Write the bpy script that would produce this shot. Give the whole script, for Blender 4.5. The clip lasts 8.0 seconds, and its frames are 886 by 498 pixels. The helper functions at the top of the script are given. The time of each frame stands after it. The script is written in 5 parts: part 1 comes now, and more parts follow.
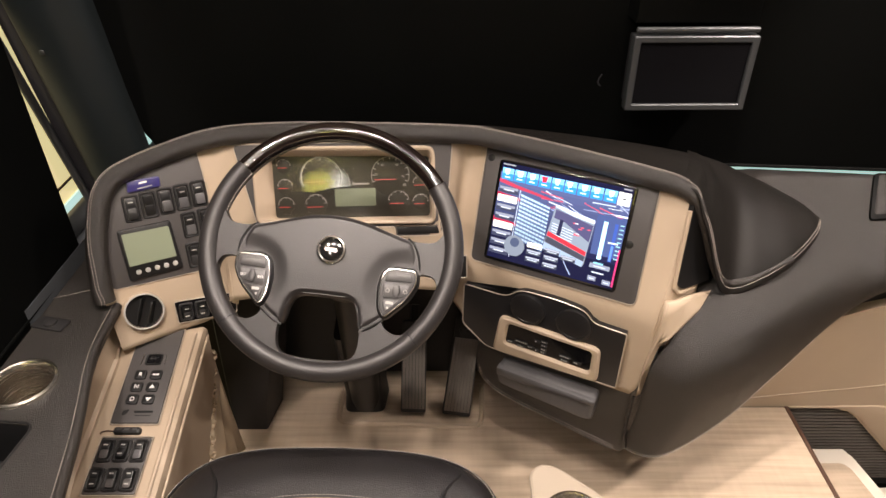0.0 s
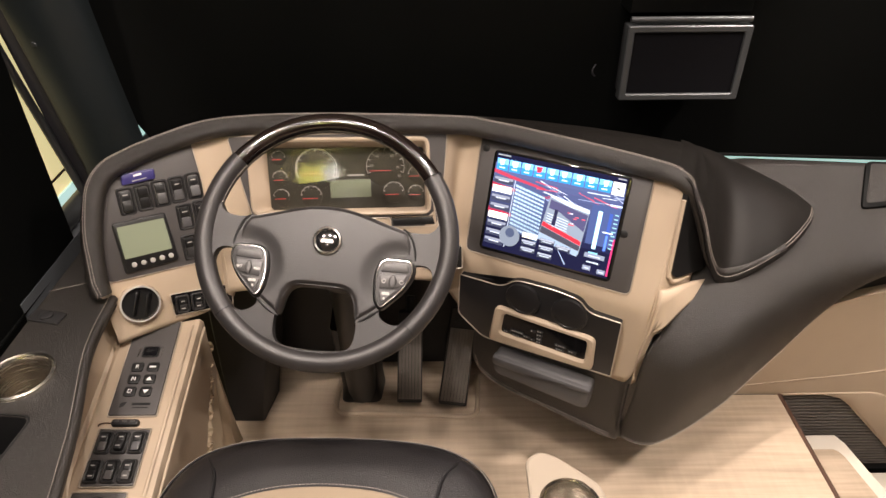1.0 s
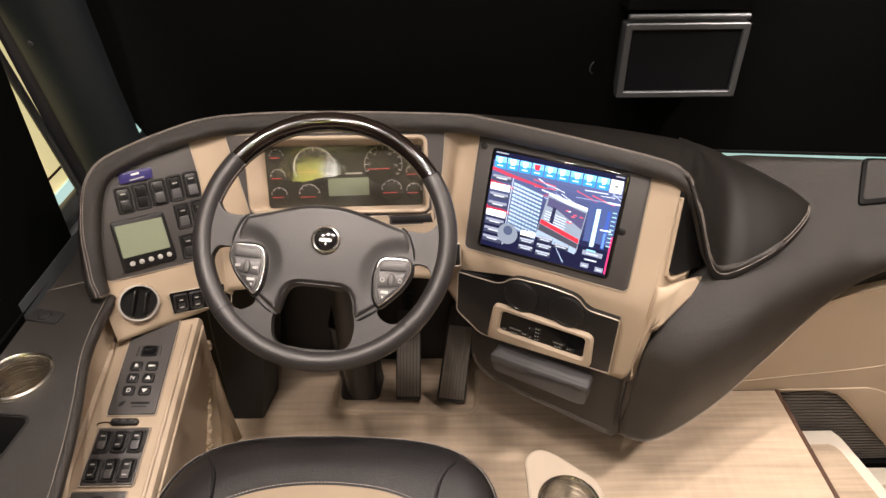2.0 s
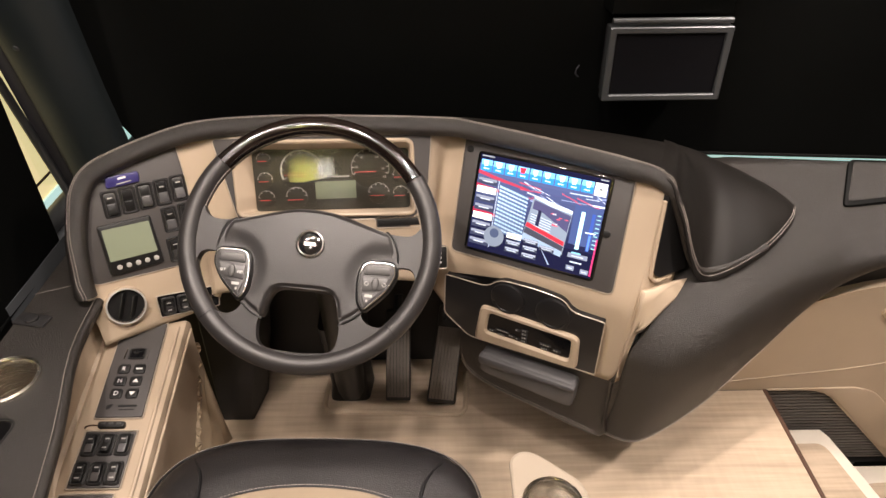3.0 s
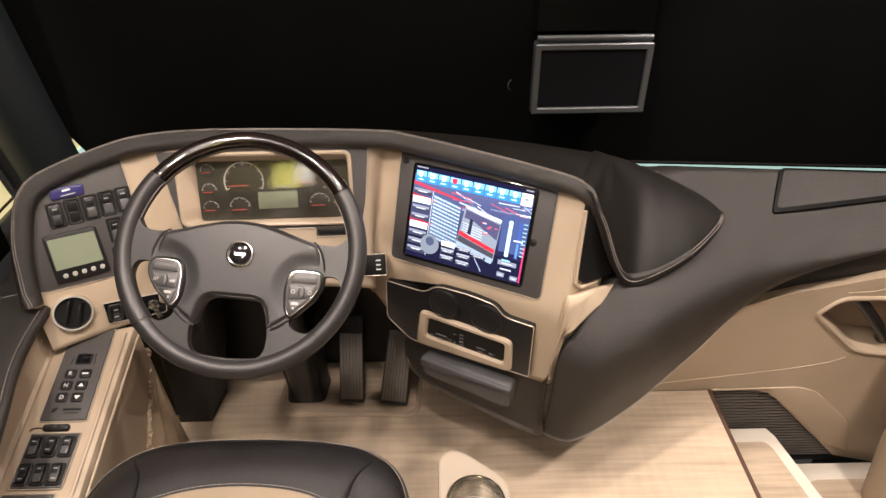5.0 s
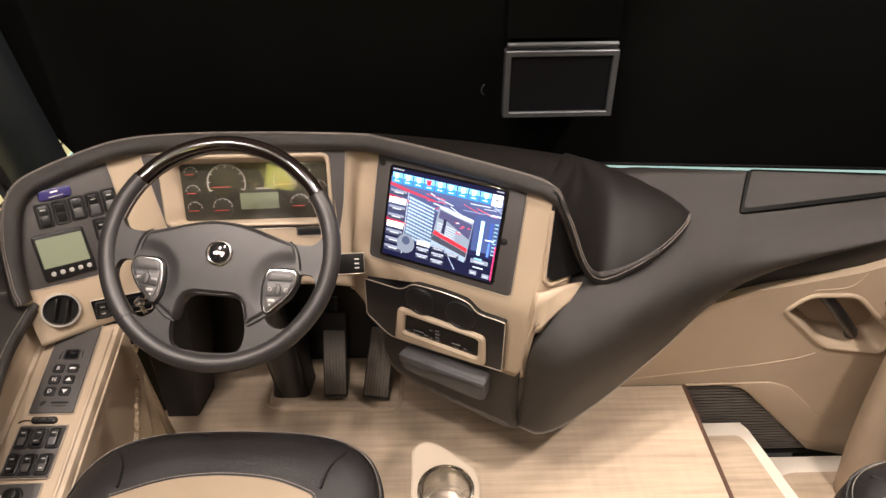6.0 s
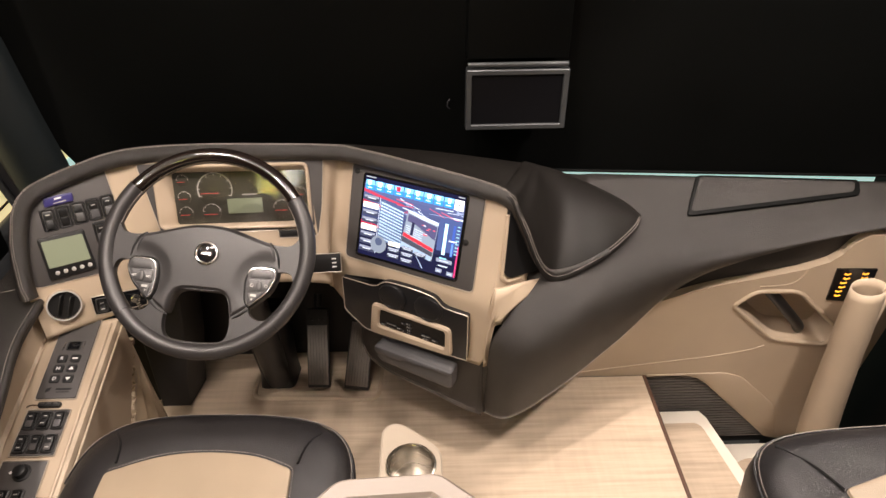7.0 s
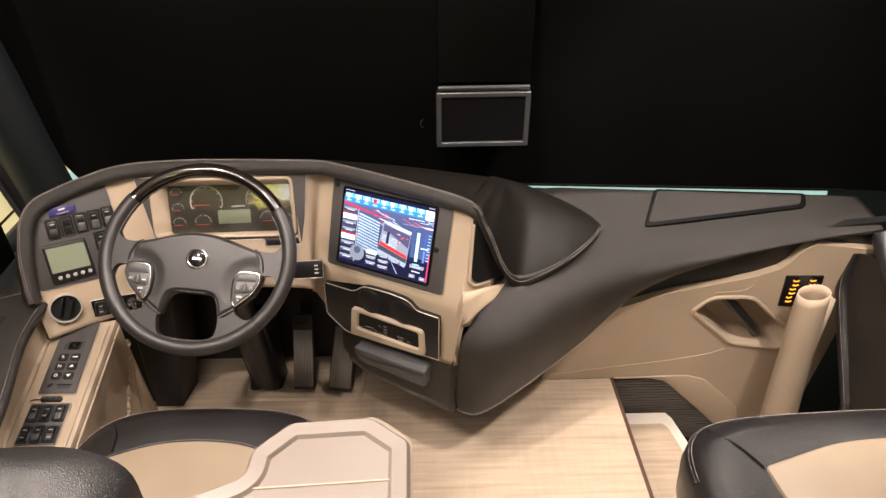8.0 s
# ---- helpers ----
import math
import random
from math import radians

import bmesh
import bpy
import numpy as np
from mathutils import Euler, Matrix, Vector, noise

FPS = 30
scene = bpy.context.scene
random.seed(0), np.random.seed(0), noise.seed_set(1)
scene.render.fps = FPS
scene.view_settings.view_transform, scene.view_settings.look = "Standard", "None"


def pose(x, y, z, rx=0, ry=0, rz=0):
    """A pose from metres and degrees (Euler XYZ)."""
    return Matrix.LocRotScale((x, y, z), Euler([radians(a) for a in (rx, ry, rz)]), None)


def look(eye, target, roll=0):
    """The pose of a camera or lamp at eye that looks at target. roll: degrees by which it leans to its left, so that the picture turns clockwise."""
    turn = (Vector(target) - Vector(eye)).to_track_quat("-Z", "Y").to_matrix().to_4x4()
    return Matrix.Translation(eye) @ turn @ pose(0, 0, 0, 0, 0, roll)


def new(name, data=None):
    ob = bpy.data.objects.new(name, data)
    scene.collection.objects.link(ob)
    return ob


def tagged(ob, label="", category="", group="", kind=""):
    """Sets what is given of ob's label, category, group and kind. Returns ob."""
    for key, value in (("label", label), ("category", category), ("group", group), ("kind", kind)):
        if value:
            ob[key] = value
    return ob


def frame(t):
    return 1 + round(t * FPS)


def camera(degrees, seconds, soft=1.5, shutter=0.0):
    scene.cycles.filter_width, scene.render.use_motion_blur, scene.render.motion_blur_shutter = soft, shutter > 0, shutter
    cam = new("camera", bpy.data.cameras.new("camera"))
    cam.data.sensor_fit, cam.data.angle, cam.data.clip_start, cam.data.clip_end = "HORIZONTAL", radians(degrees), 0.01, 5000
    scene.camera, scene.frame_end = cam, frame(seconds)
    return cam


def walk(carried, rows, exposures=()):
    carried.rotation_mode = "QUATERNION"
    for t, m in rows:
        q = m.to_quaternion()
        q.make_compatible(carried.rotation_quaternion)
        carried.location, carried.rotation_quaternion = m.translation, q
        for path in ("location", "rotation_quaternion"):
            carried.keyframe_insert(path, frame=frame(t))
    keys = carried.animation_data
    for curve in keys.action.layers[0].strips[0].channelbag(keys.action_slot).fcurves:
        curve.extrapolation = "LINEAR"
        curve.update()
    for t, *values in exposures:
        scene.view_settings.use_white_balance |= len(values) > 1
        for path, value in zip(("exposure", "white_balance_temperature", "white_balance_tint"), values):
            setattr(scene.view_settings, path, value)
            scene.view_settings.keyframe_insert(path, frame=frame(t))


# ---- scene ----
import mathutils

cam = camera(68.1, 8.0)
METRES, EYE, TILT, LEAN, TURN = 0.55, 1.36, -34.5, 0.0, 0.0
ROWS = [
    (0.0, 0.0, 0.0, 0.0, 0.0, 0.0, -0.0),
    (0.5, -0.005, -0.0061, 0.0001, -0.22, -0.42, 0.19),
    (1.0, -0.0035, -0.0078, -0.0028, -0.48, -0.75, 0.37),
    (1.5, -0.0101, -0.0062, -0.0004, -0.6, -0.96, 0.47),
    (3.0, 0.036, -0.0221, 0.0237, -0.86, -1.34, 0.65),
    (3.5, 0.0775, -0.0332, 0.0279, -0.95, -1.36, 0.7),
    (4.0, 0.1378, -0.056, 0.0397, -1.02, -1.35, 0.75),
    (4.5, 0.2017, -0.0882, 0.0502, -1.09, -1.3, 0.83),
    (6.0, 0.3471, -0.2129, 0.0511, -1.28, -1.41, 0.91),
    (6.5, 0.3908, -0.3107, 0.0622, -1.34, -1.38, 0.98),
    (7.0, 0.4654, -0.4684, 0.0532, -1.45, -1.35, 1.05),
    (7.5, 0.532, -0.5912, 0.0287, -1.54, -1.18, 1.04),
    (8.0, 0.5703, -0.7101, 0.0121, -1.67, 0.13, 1.05),
]
walk(cam, [(t, pose(0, 0, EYE, TILT, LEAN, TURN) @ pose(METRES * x, METRES * y, METRES * z, 90 + pitch, roll, yaw)) for t, x, y, z, yaw, pitch, roll in ROWS])

# ---- light ----
world = bpy.data.worlds.new("world")
scene.world = world
world.use_nodes = True
world.node_tree.nodes["Background"].inputs[0].default_value = (0.9, 0.82, 0.7, 1)
world.node_tree.nodes["Background"].inputs[1].default_value = 0.05


def downlight(x, y, z, watts, size=0.045):
    data = bpy.data.lights.new("downlight_lamp", "AREA")
    data.shape, data.size, data.energy, data.color = "DISK", size, watts, (1.0, 0.862, 0.77)
    lamp = new("downlight_lamp", data)
    lamp.matrix_world = pose(x, y, z, 0, 0, 0)
    return lamp


LAMPS = [(-0.56, 0.34, 14.0), (-0.26, 0.38, 8.0), (0.02, 0.3, 12.0), (0.29, 0.7, 10.5), (1.05, 1.14, 14.0), (1.45, 1.12, 15.0), (0.1, -0.8, 5.0), (0.9, -0.6, 4.5), (-0.48, -0.3, 9.0)]
CEIL = 2.02
for lx, ly, lw in LAMPS:
    downlight(lx, ly, CEIL - 0.012, lw)

# an added fill spot over the entry steps, turned to brighten the front panel
spot_data = bpy.data.lights.new("entry_fill_spot", "SPOT")
spot_data.energy, spot_data.color, spot_data.spot_size, spot_data.spot_blend, spot_data.shadow_soft_size = 145.0, (1.0, 0.862, 0.77), radians(62), 0.6, 0.05
spot = new("entry_fill_spot", spot_data)
spot.matrix_world = look((1.25, 0.42, CEIL - 0.03), (1.1, 1.26, 0.34))

# ---- materials ----


def material(name, color, rough=0.5, metal=0.0, vary=0.12, scale=6.0, grain=0.0, grain_scale=300.0, coat=0.0, cells=False, spec=0.5, stretch=(1, 1, 1), emit=0.0):
    """A principled material: slow colour variation, fine grain in colour and roughness, and a fine relief."""
    m = bpy.data.materials.new(name)
    m.use_nodes = True
    nt = m.node_tree
    b = nt.nodes["Principled BSDF"]
    b.inputs["Metallic"].default_value, b.inputs["Coat Weight"].default_value = metal, coat
    b.inputs["Specular IOR Level"].default_value = spec
    co = nt.nodes.new("ShaderNodeTexCoord")
    mp = nt.nodes.new("ShaderNodeMapping")
    mp.inputs["Scale"].default_value = stretch
    nt.links.new(co.outputs["Object"], mp.inputs[0])
    slow = nt.nodes.new("ShaderNodeTexNoise")
    slow.inputs["Scale"].default_value, slow.inputs["Detail"].default_value = scale, 4
    nt.links.new(mp.outputs[0], slow.inputs["Vector"])
    ramp = nt.nodes.new("ShaderNodeMapRange")
    ramp.inputs["From Min"].default_value, ramp.inputs["From Max"].default_value = 0.3, 0.7
    ramp.inputs["To Min"].default_value, ramp.inputs["To Max"].default_value = 1 - vary, 1 + vary
    nt.links.new(slow.outputs[0], ramp.inputs[0])
    mul = nt.nodes.new("ShaderNodeVectorMath")
    mul.operation = "SCALE"
    mul.inputs[0].default_value = color
    nt.links.new(ramp.outputs[0], mul.inputs["Scale"])
    nt.links.new(mul.outputs[0], b.inputs["Base Color"])
    rr = nt.nodes.new("ShaderNodeMapRange")
    rr.inputs["To Min"].default_value, rr.inputs["To Max"].default_value = max(0.02, rough * 0.85), min(1, rough * 1.18)
    nt.links.new(slow.outputs[0], rr.inputs[0])
    nt.links.new(rr.outputs[0], b.inputs["Roughness"])
    if grain > 0:
        tex = nt.nodes.new("ShaderNodeTexVoronoi" if cells else "ShaderNodeTexNoise")
        tex.inputs["Scale"].default_value = grain_scale
        nt.links.new(mp.outputs[0], tex.inputs["Vector"])
        bump = nt.nodes.new("ShaderNodeBump")
        bump.inputs["Strength"].default_value, bump.inputs["Distance"].default_value = grain, 0.0012
        nt.links.new(tex.outputs[0], bump.inputs["Height"])
        nt.links.new(bump.outputs[0], b.inputs["Normal"])
    if emit > 0:
        b.inputs["Emission Color"].default_value = (*color, 1)
        b.inputs["Emission Strength"].default_value = emit
    return m


LEATHER = material("dark_leather", (0.0095, 0.007, 0.0052), 0.44, vary=0.2, scale=9, grain=0.95, grain_scale=640, cells=True, spec=0.75)
HOODLEATHER = material("smooth_dark_leather", (0.0065, 0.0054, 0.0046), 0.5, vary=0.2, scale=9, grain=0.35, grain_scale=650, cells=True, spec=0.22)
SEAT_LEATHER = material("black_seat_leather", (0.0145, 0.0132, 0.014), 0.34, vary=0.2, scale=12, grain=0.5, grain_scale=600, cells=True, spec=0.6)
WHEEL_LEATHER = material("wheel_leather", (0.024, 0.0222, 0.0222), 0.4, vary=0.08, scale=14, grain=0.18, grain_scale=700, cells=True)
BEIGE = material("beige_vinyl", (0.425, 0.336, 0.246), 0.5, vary=0.05, scale=5, grain=0.12, grain_scale=800)
BEIGE_CLOTH = material("beige_cloth", (0.5, 0.4, 0.28), 0.85, vary=0.1, scale=16, grain=0.4, grain_scale=500)
SEAT_BEIGE = material("beige_seat_leather", (0.33, 0.26, 0.185), 0.5, vary=0.06, scale=7, grain=0.12, grain_scale=500, cells=True)
STEPWHITE = material("white_step", (0.75, 0.69, 0.6), 0.45, vary=0.05, scale=5, grain=0.06, grain_scale=600)
SCREEN = material("dark_screen", (0.004, 0.004, 0.005), 0.3, vary=0.05, spec=0.12)
# cream of the folding tray, darkened in colour to offset the lamps close above
CREAM_DIMMED = material("dimmed_cream", (0.165, 0.134, 0.108), 0.42, vary=0.04, scale=4, grain=0.06, grain_scale=600)
GREY = material("grey_panel", (0.062, 0.057, 0.056), 0.5, vary=0.06, scale=8, grain=0.3, grain_scale=900)
GREY_TRAY = material("grey_plastic", (0.085, 0.083, 0.087), 0.4, vary=0.06, scale=8, grain=0.1, grain_scale=900)
BLACK = material("black_plastic", (0.008, 0.008, 0.0085), 0.42, vary=0.1, scale=10, grain=0.1, grain_scale=600)
GUNMETAL = material("dark_bezel_plastic", (0.018, 0.0175, 0.018), 0.45, vary=0.08, scale=30)
SATIN = material("black_satin_panel", (0.011, 0.011, 0.012), 0.34, vary=0.1, scale=5)
GLOSS = material("gloss_black", (0.006, 0.006, 0.007), 0.08, vary=0.1, coat=0.5)
RUBBER = material("black_rubber", (0.02, 0.019, 0.019), 0.6, vary=0.2, scale=12, grain=0.2, grain_scale=500)
PEDAL = material("pedal_rubber", (0.17, 0.155, 0.14), 0.5, vary=0.2, scale=14, grain=0.2, grain_scale=500)
CHROME = material("chrome", (0.7, 0.69, 0.67), 0.2, metal=1.0, vary=0.05)
STEEL = material("brushed_steel", (0.62, 0.58, 0.52), 0.26, metal=1.0, vary=0.1, scale=20, grain=0.06, grain_scale=200, stretch=(1, 1, 14))
SILVER = material("silver_key", (0.06, 0.058, 0.058), 0.4, metal=0.2, vary=0.05)
TRIM = material("pale_trim", (0.46, 0.4, 0.33), 0.3, metal=0.35, vary=0.05)
THREAD = material("pale_thread", (0.36, 0.32, 0.285), 0.7, vary=0.15, scale=60)
WHITE = material("white_marking", (0.75, 0.74, 0.72), 0.5, vary=0.04)
DIMWHITE = material("dim_marking", (0.4, 0.39, 0.37), 0.5, vary=0.04)
RED = material("red_needle", (0.55, 0.04, 0.03), 0.45, vary=0.05)
AMBER = material("amber_light", (1.0, 0.42, 0.04), 0.5, emit=1.1, vary=0.0)
LCD = material("green_grey_lcd", (0.21, 0.235, 0.165), 0.25, vary=0.05, scale=3, emit=0.14)
PALEKEY = material("pale_button", (0.42, 0.41, 0.39), 0.45, vary=0.05)
# the same cream for the arm table, lightened in colour where less light reaches
CREAM_LIFTED = material("lifted_cream", (0.42, 0.355, 0.28), 0.4, vary=0.04, scale=4, grain=0.06, grain_scale=600)
# dial faces, with the haze of reflections on the lens lightened into the colour
DIAL_HAZED = material("hazed_dial_face", (0.045, 0.042, 0.034), 0.3, vary=0.1)
WOODRIM = material("dark_burl_wood", (0.009, 0.006, 0.005), 0.14, vary=0.35, scale=22, coat=0.9, stretch=(1, 1, 3))
FABRIC = material("black_shade_fabric", (0.0017, 0.0019, 0.0018), 0.52, spec=0.09, vary=0.18, scale=3, grain=0.2, grain_scale=900)
PILLAR = material("dark_grey_trim", (0.0085, 0.012, 0.0135), 0.5, vary=0.08, scale=5, grain=0.15, grain_scale=700)
RIBGREY = material("ribbed_rubber", (0.085, 0.075, 0.068), 0.4, vary=0.15, scale=12)
METALBAR = material("grey_aluminium", (0.09, 0.095, 0.1), 0.35, metal=0.7, vary=0.1)
POST = material("dark_grey_post", (0.02, 0.0195, 0.023), 0.5, vary=0.1, scale=5)
NOSING = material("dark_brown_nosing", (0.07, 0.035, 0.022), 0.45, vary=0.15)
CEILING_WHITE = material("cream_ceiling", (0.62, 0.55, 0.46), 0.8, vary=0.03)
WALLVINYL = material("beige_wall", (0.42, 0.34, 0.25), 0.7, vary=0.05, scale=2)
PURPLE = material("purple_badge", (0.035, 0.03, 0.13), 0.3, vary=0.08)
# hall surfaces outside: emission stands in for the light that falls on them
HALL_GLOW = material("glowing_hall_wall", (1.0, 0.8, 0.42), 0.8, emit=0.75, vary=0.1, scale=1.5)
HALL_PALE_GLOW = material("glowing_pale_hall", (0.6, 0.85, 0.8), 0.8, emit=0.8, vary=0.1, scale=1.5)
BLUEGREY = material("blue_grey_sill", (0.06, 0.065, 0.072), 0.5, vary=0.1, scale=6, grain=0.3, grain_scale=500)


def glass_material(name, tint, rough=0.03):
    m = bpy.data.materials.new(name)
    m.use_nodes = True
    nt = m.node_tree
    nt.nodes.remove(nt.nodes["Principled BSDF"])
    mix, clear, gloss, fres = (nt.nodes.new("ShaderNode" + k) for k in ("MixShader", "BsdfTransparent", "BsdfGlossy", "Fresnel"))
    clear.inputs[0].default_value = (*tint, 1)
    gloss.inputs["Roughness"].default_value = rough
    fres.inputs["IOR"].default_value = 1.6
    nt.links.new(fres.outputs[0], mix.inputs[0])
    nt.links.new(clear.outputs[0], mix.inputs[1])
    nt.links.new(gloss.outputs[0], mix.inputs[2])
    nt.links.new(mix.outputs[0], nt.nodes["Material Output"].inputs[0])
    return m


GLASS = glass_material("cover_glass", (0.93, 0.93, 0.9), 0.06)
CLEAR = glass_material("window_glass", (0.9, 0.95, 0.93), 0.02)
for n in [n for n in CLEAR.node_tree.nodes if n.type == "FRESNEL"]:
    CLEAR.node_tree.nodes.remove(n)
CLEAR.node_tree.nodes["Mix Shader"].inputs[0].default_value = 0.03


def glow(name, color, strength):
    m = bpy.data.materials.new(name)
    m.use_nodes = True
    b = m.node_tree.nodes["Principled BSDF"]
    b.inputs["Base Color"].default_value = (0.01, 0.01, 0.01, 1)
    b.inputs["Roughness"].default_value = 0.15
    b.inputs["Emission Color"].default_value = (*color, 1)
    b.inputs["Emission Strength"].default_value = strength
    return m


def floor_material():
    m = bpy.data.materials.new("linen_vinyl_floor")
    m.use_nodes = True
    nt = m.node_tree
    b = nt.nodes["Principled BSDF"]
    b.inputs["Roughness"].default_value = 0.38
    co = nt.nodes.new("ShaderNodeTexCoord")
    layers = []
    for sx, sy, det in ((4, 70, 6), (60, 6, 2), (2.2, 5, 3)):
        mp = nt.nodes.new("ShaderNodeMapping")
        mp.inputs["Scale"].default_value = (sx, sy, 1)
        tx = nt.nodes.new("ShaderNodeTexNoise")
        tx.inputs["Scale"].default_value, tx.inputs["Detail"].default_value = 1.0, det
        nt.links.new(co.outputs["Object"], mp.inputs[0])
        nt.links.new(mp.outputs[0], tx.inputs["Vector"])
        layers.append(tx)
    a1 = nt.nodes.new("ShaderNodeMath")
    a1.operation = "MULTIPLY_ADD"
    a1.inputs[1].default_value = 0.22
    nt.links.new(layers[1].outputs[0], a1.inputs[0])
    nt.links.new(layers[0].outputs[0], a1.inputs[2])
    a2 = nt.nodes.new("ShaderNodeMath")
    a2.operation = "MULTIPLY_ADD"
    a2.inputs[1].default_value = 0.45
    nt.links.new(layers[2].outputs[0], a2.inputs[0])
    nt.links.new(a1.outputs[0], a2.inputs[2])
    ramp = nt.nodes.new("ShaderNodeValToRGB")
    ramp.color_ramp.elements[0].position, ramp.color_ramp.elements[0].color = 0.6, (0.378, 0.2982, 0.2184, 1)
    ramp.color_ramp.elements[1].position, ramp.color_ramp.elements[1].color = 1.0, (0.5292, 0.4242, 0.3192, 1)
    ramp.color_ramp.elements[1].position = 1.0
    nt.links.new(a2.outputs[0], ramp.inputs[0])
    nt.links.new(ramp.outputs[0], b.inputs["Base Color"])
    return m


FLOOR = floor_material()

# ---- building helpers ----


def part(name, bm, mat, parent=None, label="", smooth=True):
    """Links a bmesh as one mesh object under parent."""
    bmesh.ops.remove_doubles(bm, verts=bm.verts, dist=1e-6)
    bmesh.ops.recalc_face_normals(bm, faces=bm.faces)
    data = bpy.data.meshes.new(name)
    bm.to_mesh(data)
    bm.free()
    data.materials.append(mat)
    if smooth:
        for p in data.polygons:
            p.use_smooth = True
        data.set_sharp_from_angle(angle=radians(38))
    ob = new(name, data)
    if parent:
        ob.parent = parent
    if label:
        ob["label"] = label
    return ob


def thing(name, label, category, group="", kind=""):
    return tagged(new(name), label, category, group, kind)


def setting(name, bm, mat, label, category, smooth=True):
    return tagged(part(name, bm, mat, None, "", smooth), label, category, "", "structure")


def plane_frame(o, yaw, lean):
    """A face that leans back: x runs right along it, y up it, z out of it towards the driver."""
    a, b = radians(yaw), radians(lean)
    u = Vector((math.cos(a), math.sin(a), 0))
    h = Vector((-math.sin(a), math.cos(a), 0))
    v = h * math.sin(b) + Vector((0, 0, math.cos(b)))
    n = u.cross(v)
    m = Matrix((u, v, n)).transposed().to_4x4()
    m.translation = o
    return m


def catmull(pts, n=8, closed=False):
    P = [Vector(p) for p in pts]
    k, out = len(P), []
    for i in range(k if closed else k - 1):
        if closed:
            a, b, c, d = P[i - 1], P[i], P[(i + 1) % k], P[(i + 2) % k]
        else:
            a, b, c, d = P[max(i - 1, 0)], P[i], P[i + 1], P[min(i + 2, k - 1)]
        for j in range(n):
            t = j / n
            out.append(0.5 * ((2 * b) + (c - a) * t + (2 * a - 5 * b + 4 * c - d) * t * t + (3 * b - a - 3 * c + d) * t ** 3))
    if not closed:
        out.append(P[-1])
    return out


def rounded(pts, r, seg=4):
    """A polygon with its corners rounded; r is one radius or one for each corner."""
    P = [Vector((p[0], p[1])) for p in pts]
    R = r if isinstance(r, (list, tuple)) else [r] * len(P)
    out = []
    for i, p in enumerate(P):
        a, c = (P[i - 1] - p), (P[(i + 1) % len(P)] - p)
        k = min(R[i], a.length * 0.48, c.length * 0.48)
        if k <= 1e-5:
            out.append(p)
            continue
        s, e = p + a.normalized() * k, p + c.normalized() * k
        for j in range(seg + 1):
            t = j / seg
            out.append(s * (1 - t) ** 2 + p * 2 * t * (1 - t) + e * t * t)
    return out


def rect(w, h, r=0.0, cx=0.0, cy=0.0, seg=4):
    return rounded([(cx - w / 2, cy - h / 2), (cx + w / 2, cy - h / 2), (cx + w / 2, cy + h / 2), (cx - w / 2, cy + h / 2)], r, seg)


def circle(r, n=28, cx=0.0, cy=0.0):
    return [Vector((cx + r * math.cos(2 * math.pi * i / n), cy + r * math.sin(2 * math.pi * i / n))) for i in range(n)]


def inset(P, d):
    k, out = len(P), []
    area = sum(P[i - 1].x * P[i].y - P[i].x * P[i - 1].y for i in range(k))
    sign = 1 if area > 0 else -1
    for i in range(k):
        e1, e2 = (P[i] - P[i - 1]), (P[(i + 1) % k] - P[i])
        e1 = e1.normalized() if e1.length > 1e-9 else e2.normalized()
        e2 = e2.normalized() if e2.length > 1e-9 else e1
        n = Vector((-(e1.y + e2.y), e1.x + e2.x)) * sign
        if n.length < 1e-6:
            n = Vector((-e1.y, e1.x)) * sign
        out.append(P[i] + n.normalized() * d)
    return out


def rings(bm, M, levels, cap0=True, cap1=True):
    """levels: (outline, height) from the back to the front."""
    made = [[bm.verts.new(M @ Vector((p.x, p.y, z))) for p in P] for P, z in levels]
    k = len(made[0])
    for a, b in zip(made, made[1:]):
        for i in range(k):
            bm.faces.new((a[i - 1], a[i], b[i], b[i - 1]))
    for on, ring in ((cap0, made[0]), (cap1, made[-1])):
        if on:
            f = bm.faces.new(ring)
            if k > 4:
                bmesh.ops.triangulate(bm, faces=[f])
    return bm


def slab(M, P, z0, z1, bev=0.0, bm=None):
    bm = bm or bmesh.new()
    P = [Vector((p[0], p[1])) for p in P]
    if bev <= 0:
        return rings(bm, M, [(P, z0), (P, z1)])
    return rings(bm, M, [(P, z0), (P, z1 - bev), (inset(P, bev * 0.3), z1 - bev * 0.3), (inset(P, bev), z1)])


def ringplate(M, outer, inner, z0, z1, bev=0.0):
    """A frame: two outlines with as many points each."""
    bm = bmesh.new()
    O, I = [Vector((p[0], p[1])) for p in outer], [Vector((p[0], p[1])) for p in inner]
    rows = [(O, z0), (O, z1 - bev), (inset(O, bev), z1), (inset(I, -bev), z1), (I, z1 - bev), (I, z0)]
    made = [[bm.verts.new(M @ Vector((p.x, p.y, z))) for p in P] for P, z in rows]
    k = len(O)
    for a, b in zip(made, made[1:] + made[:1]):
        for i in range(k):
            bm.faces.new((a[i - 1], a[i], b[i], b[i - 1]))
    return bm


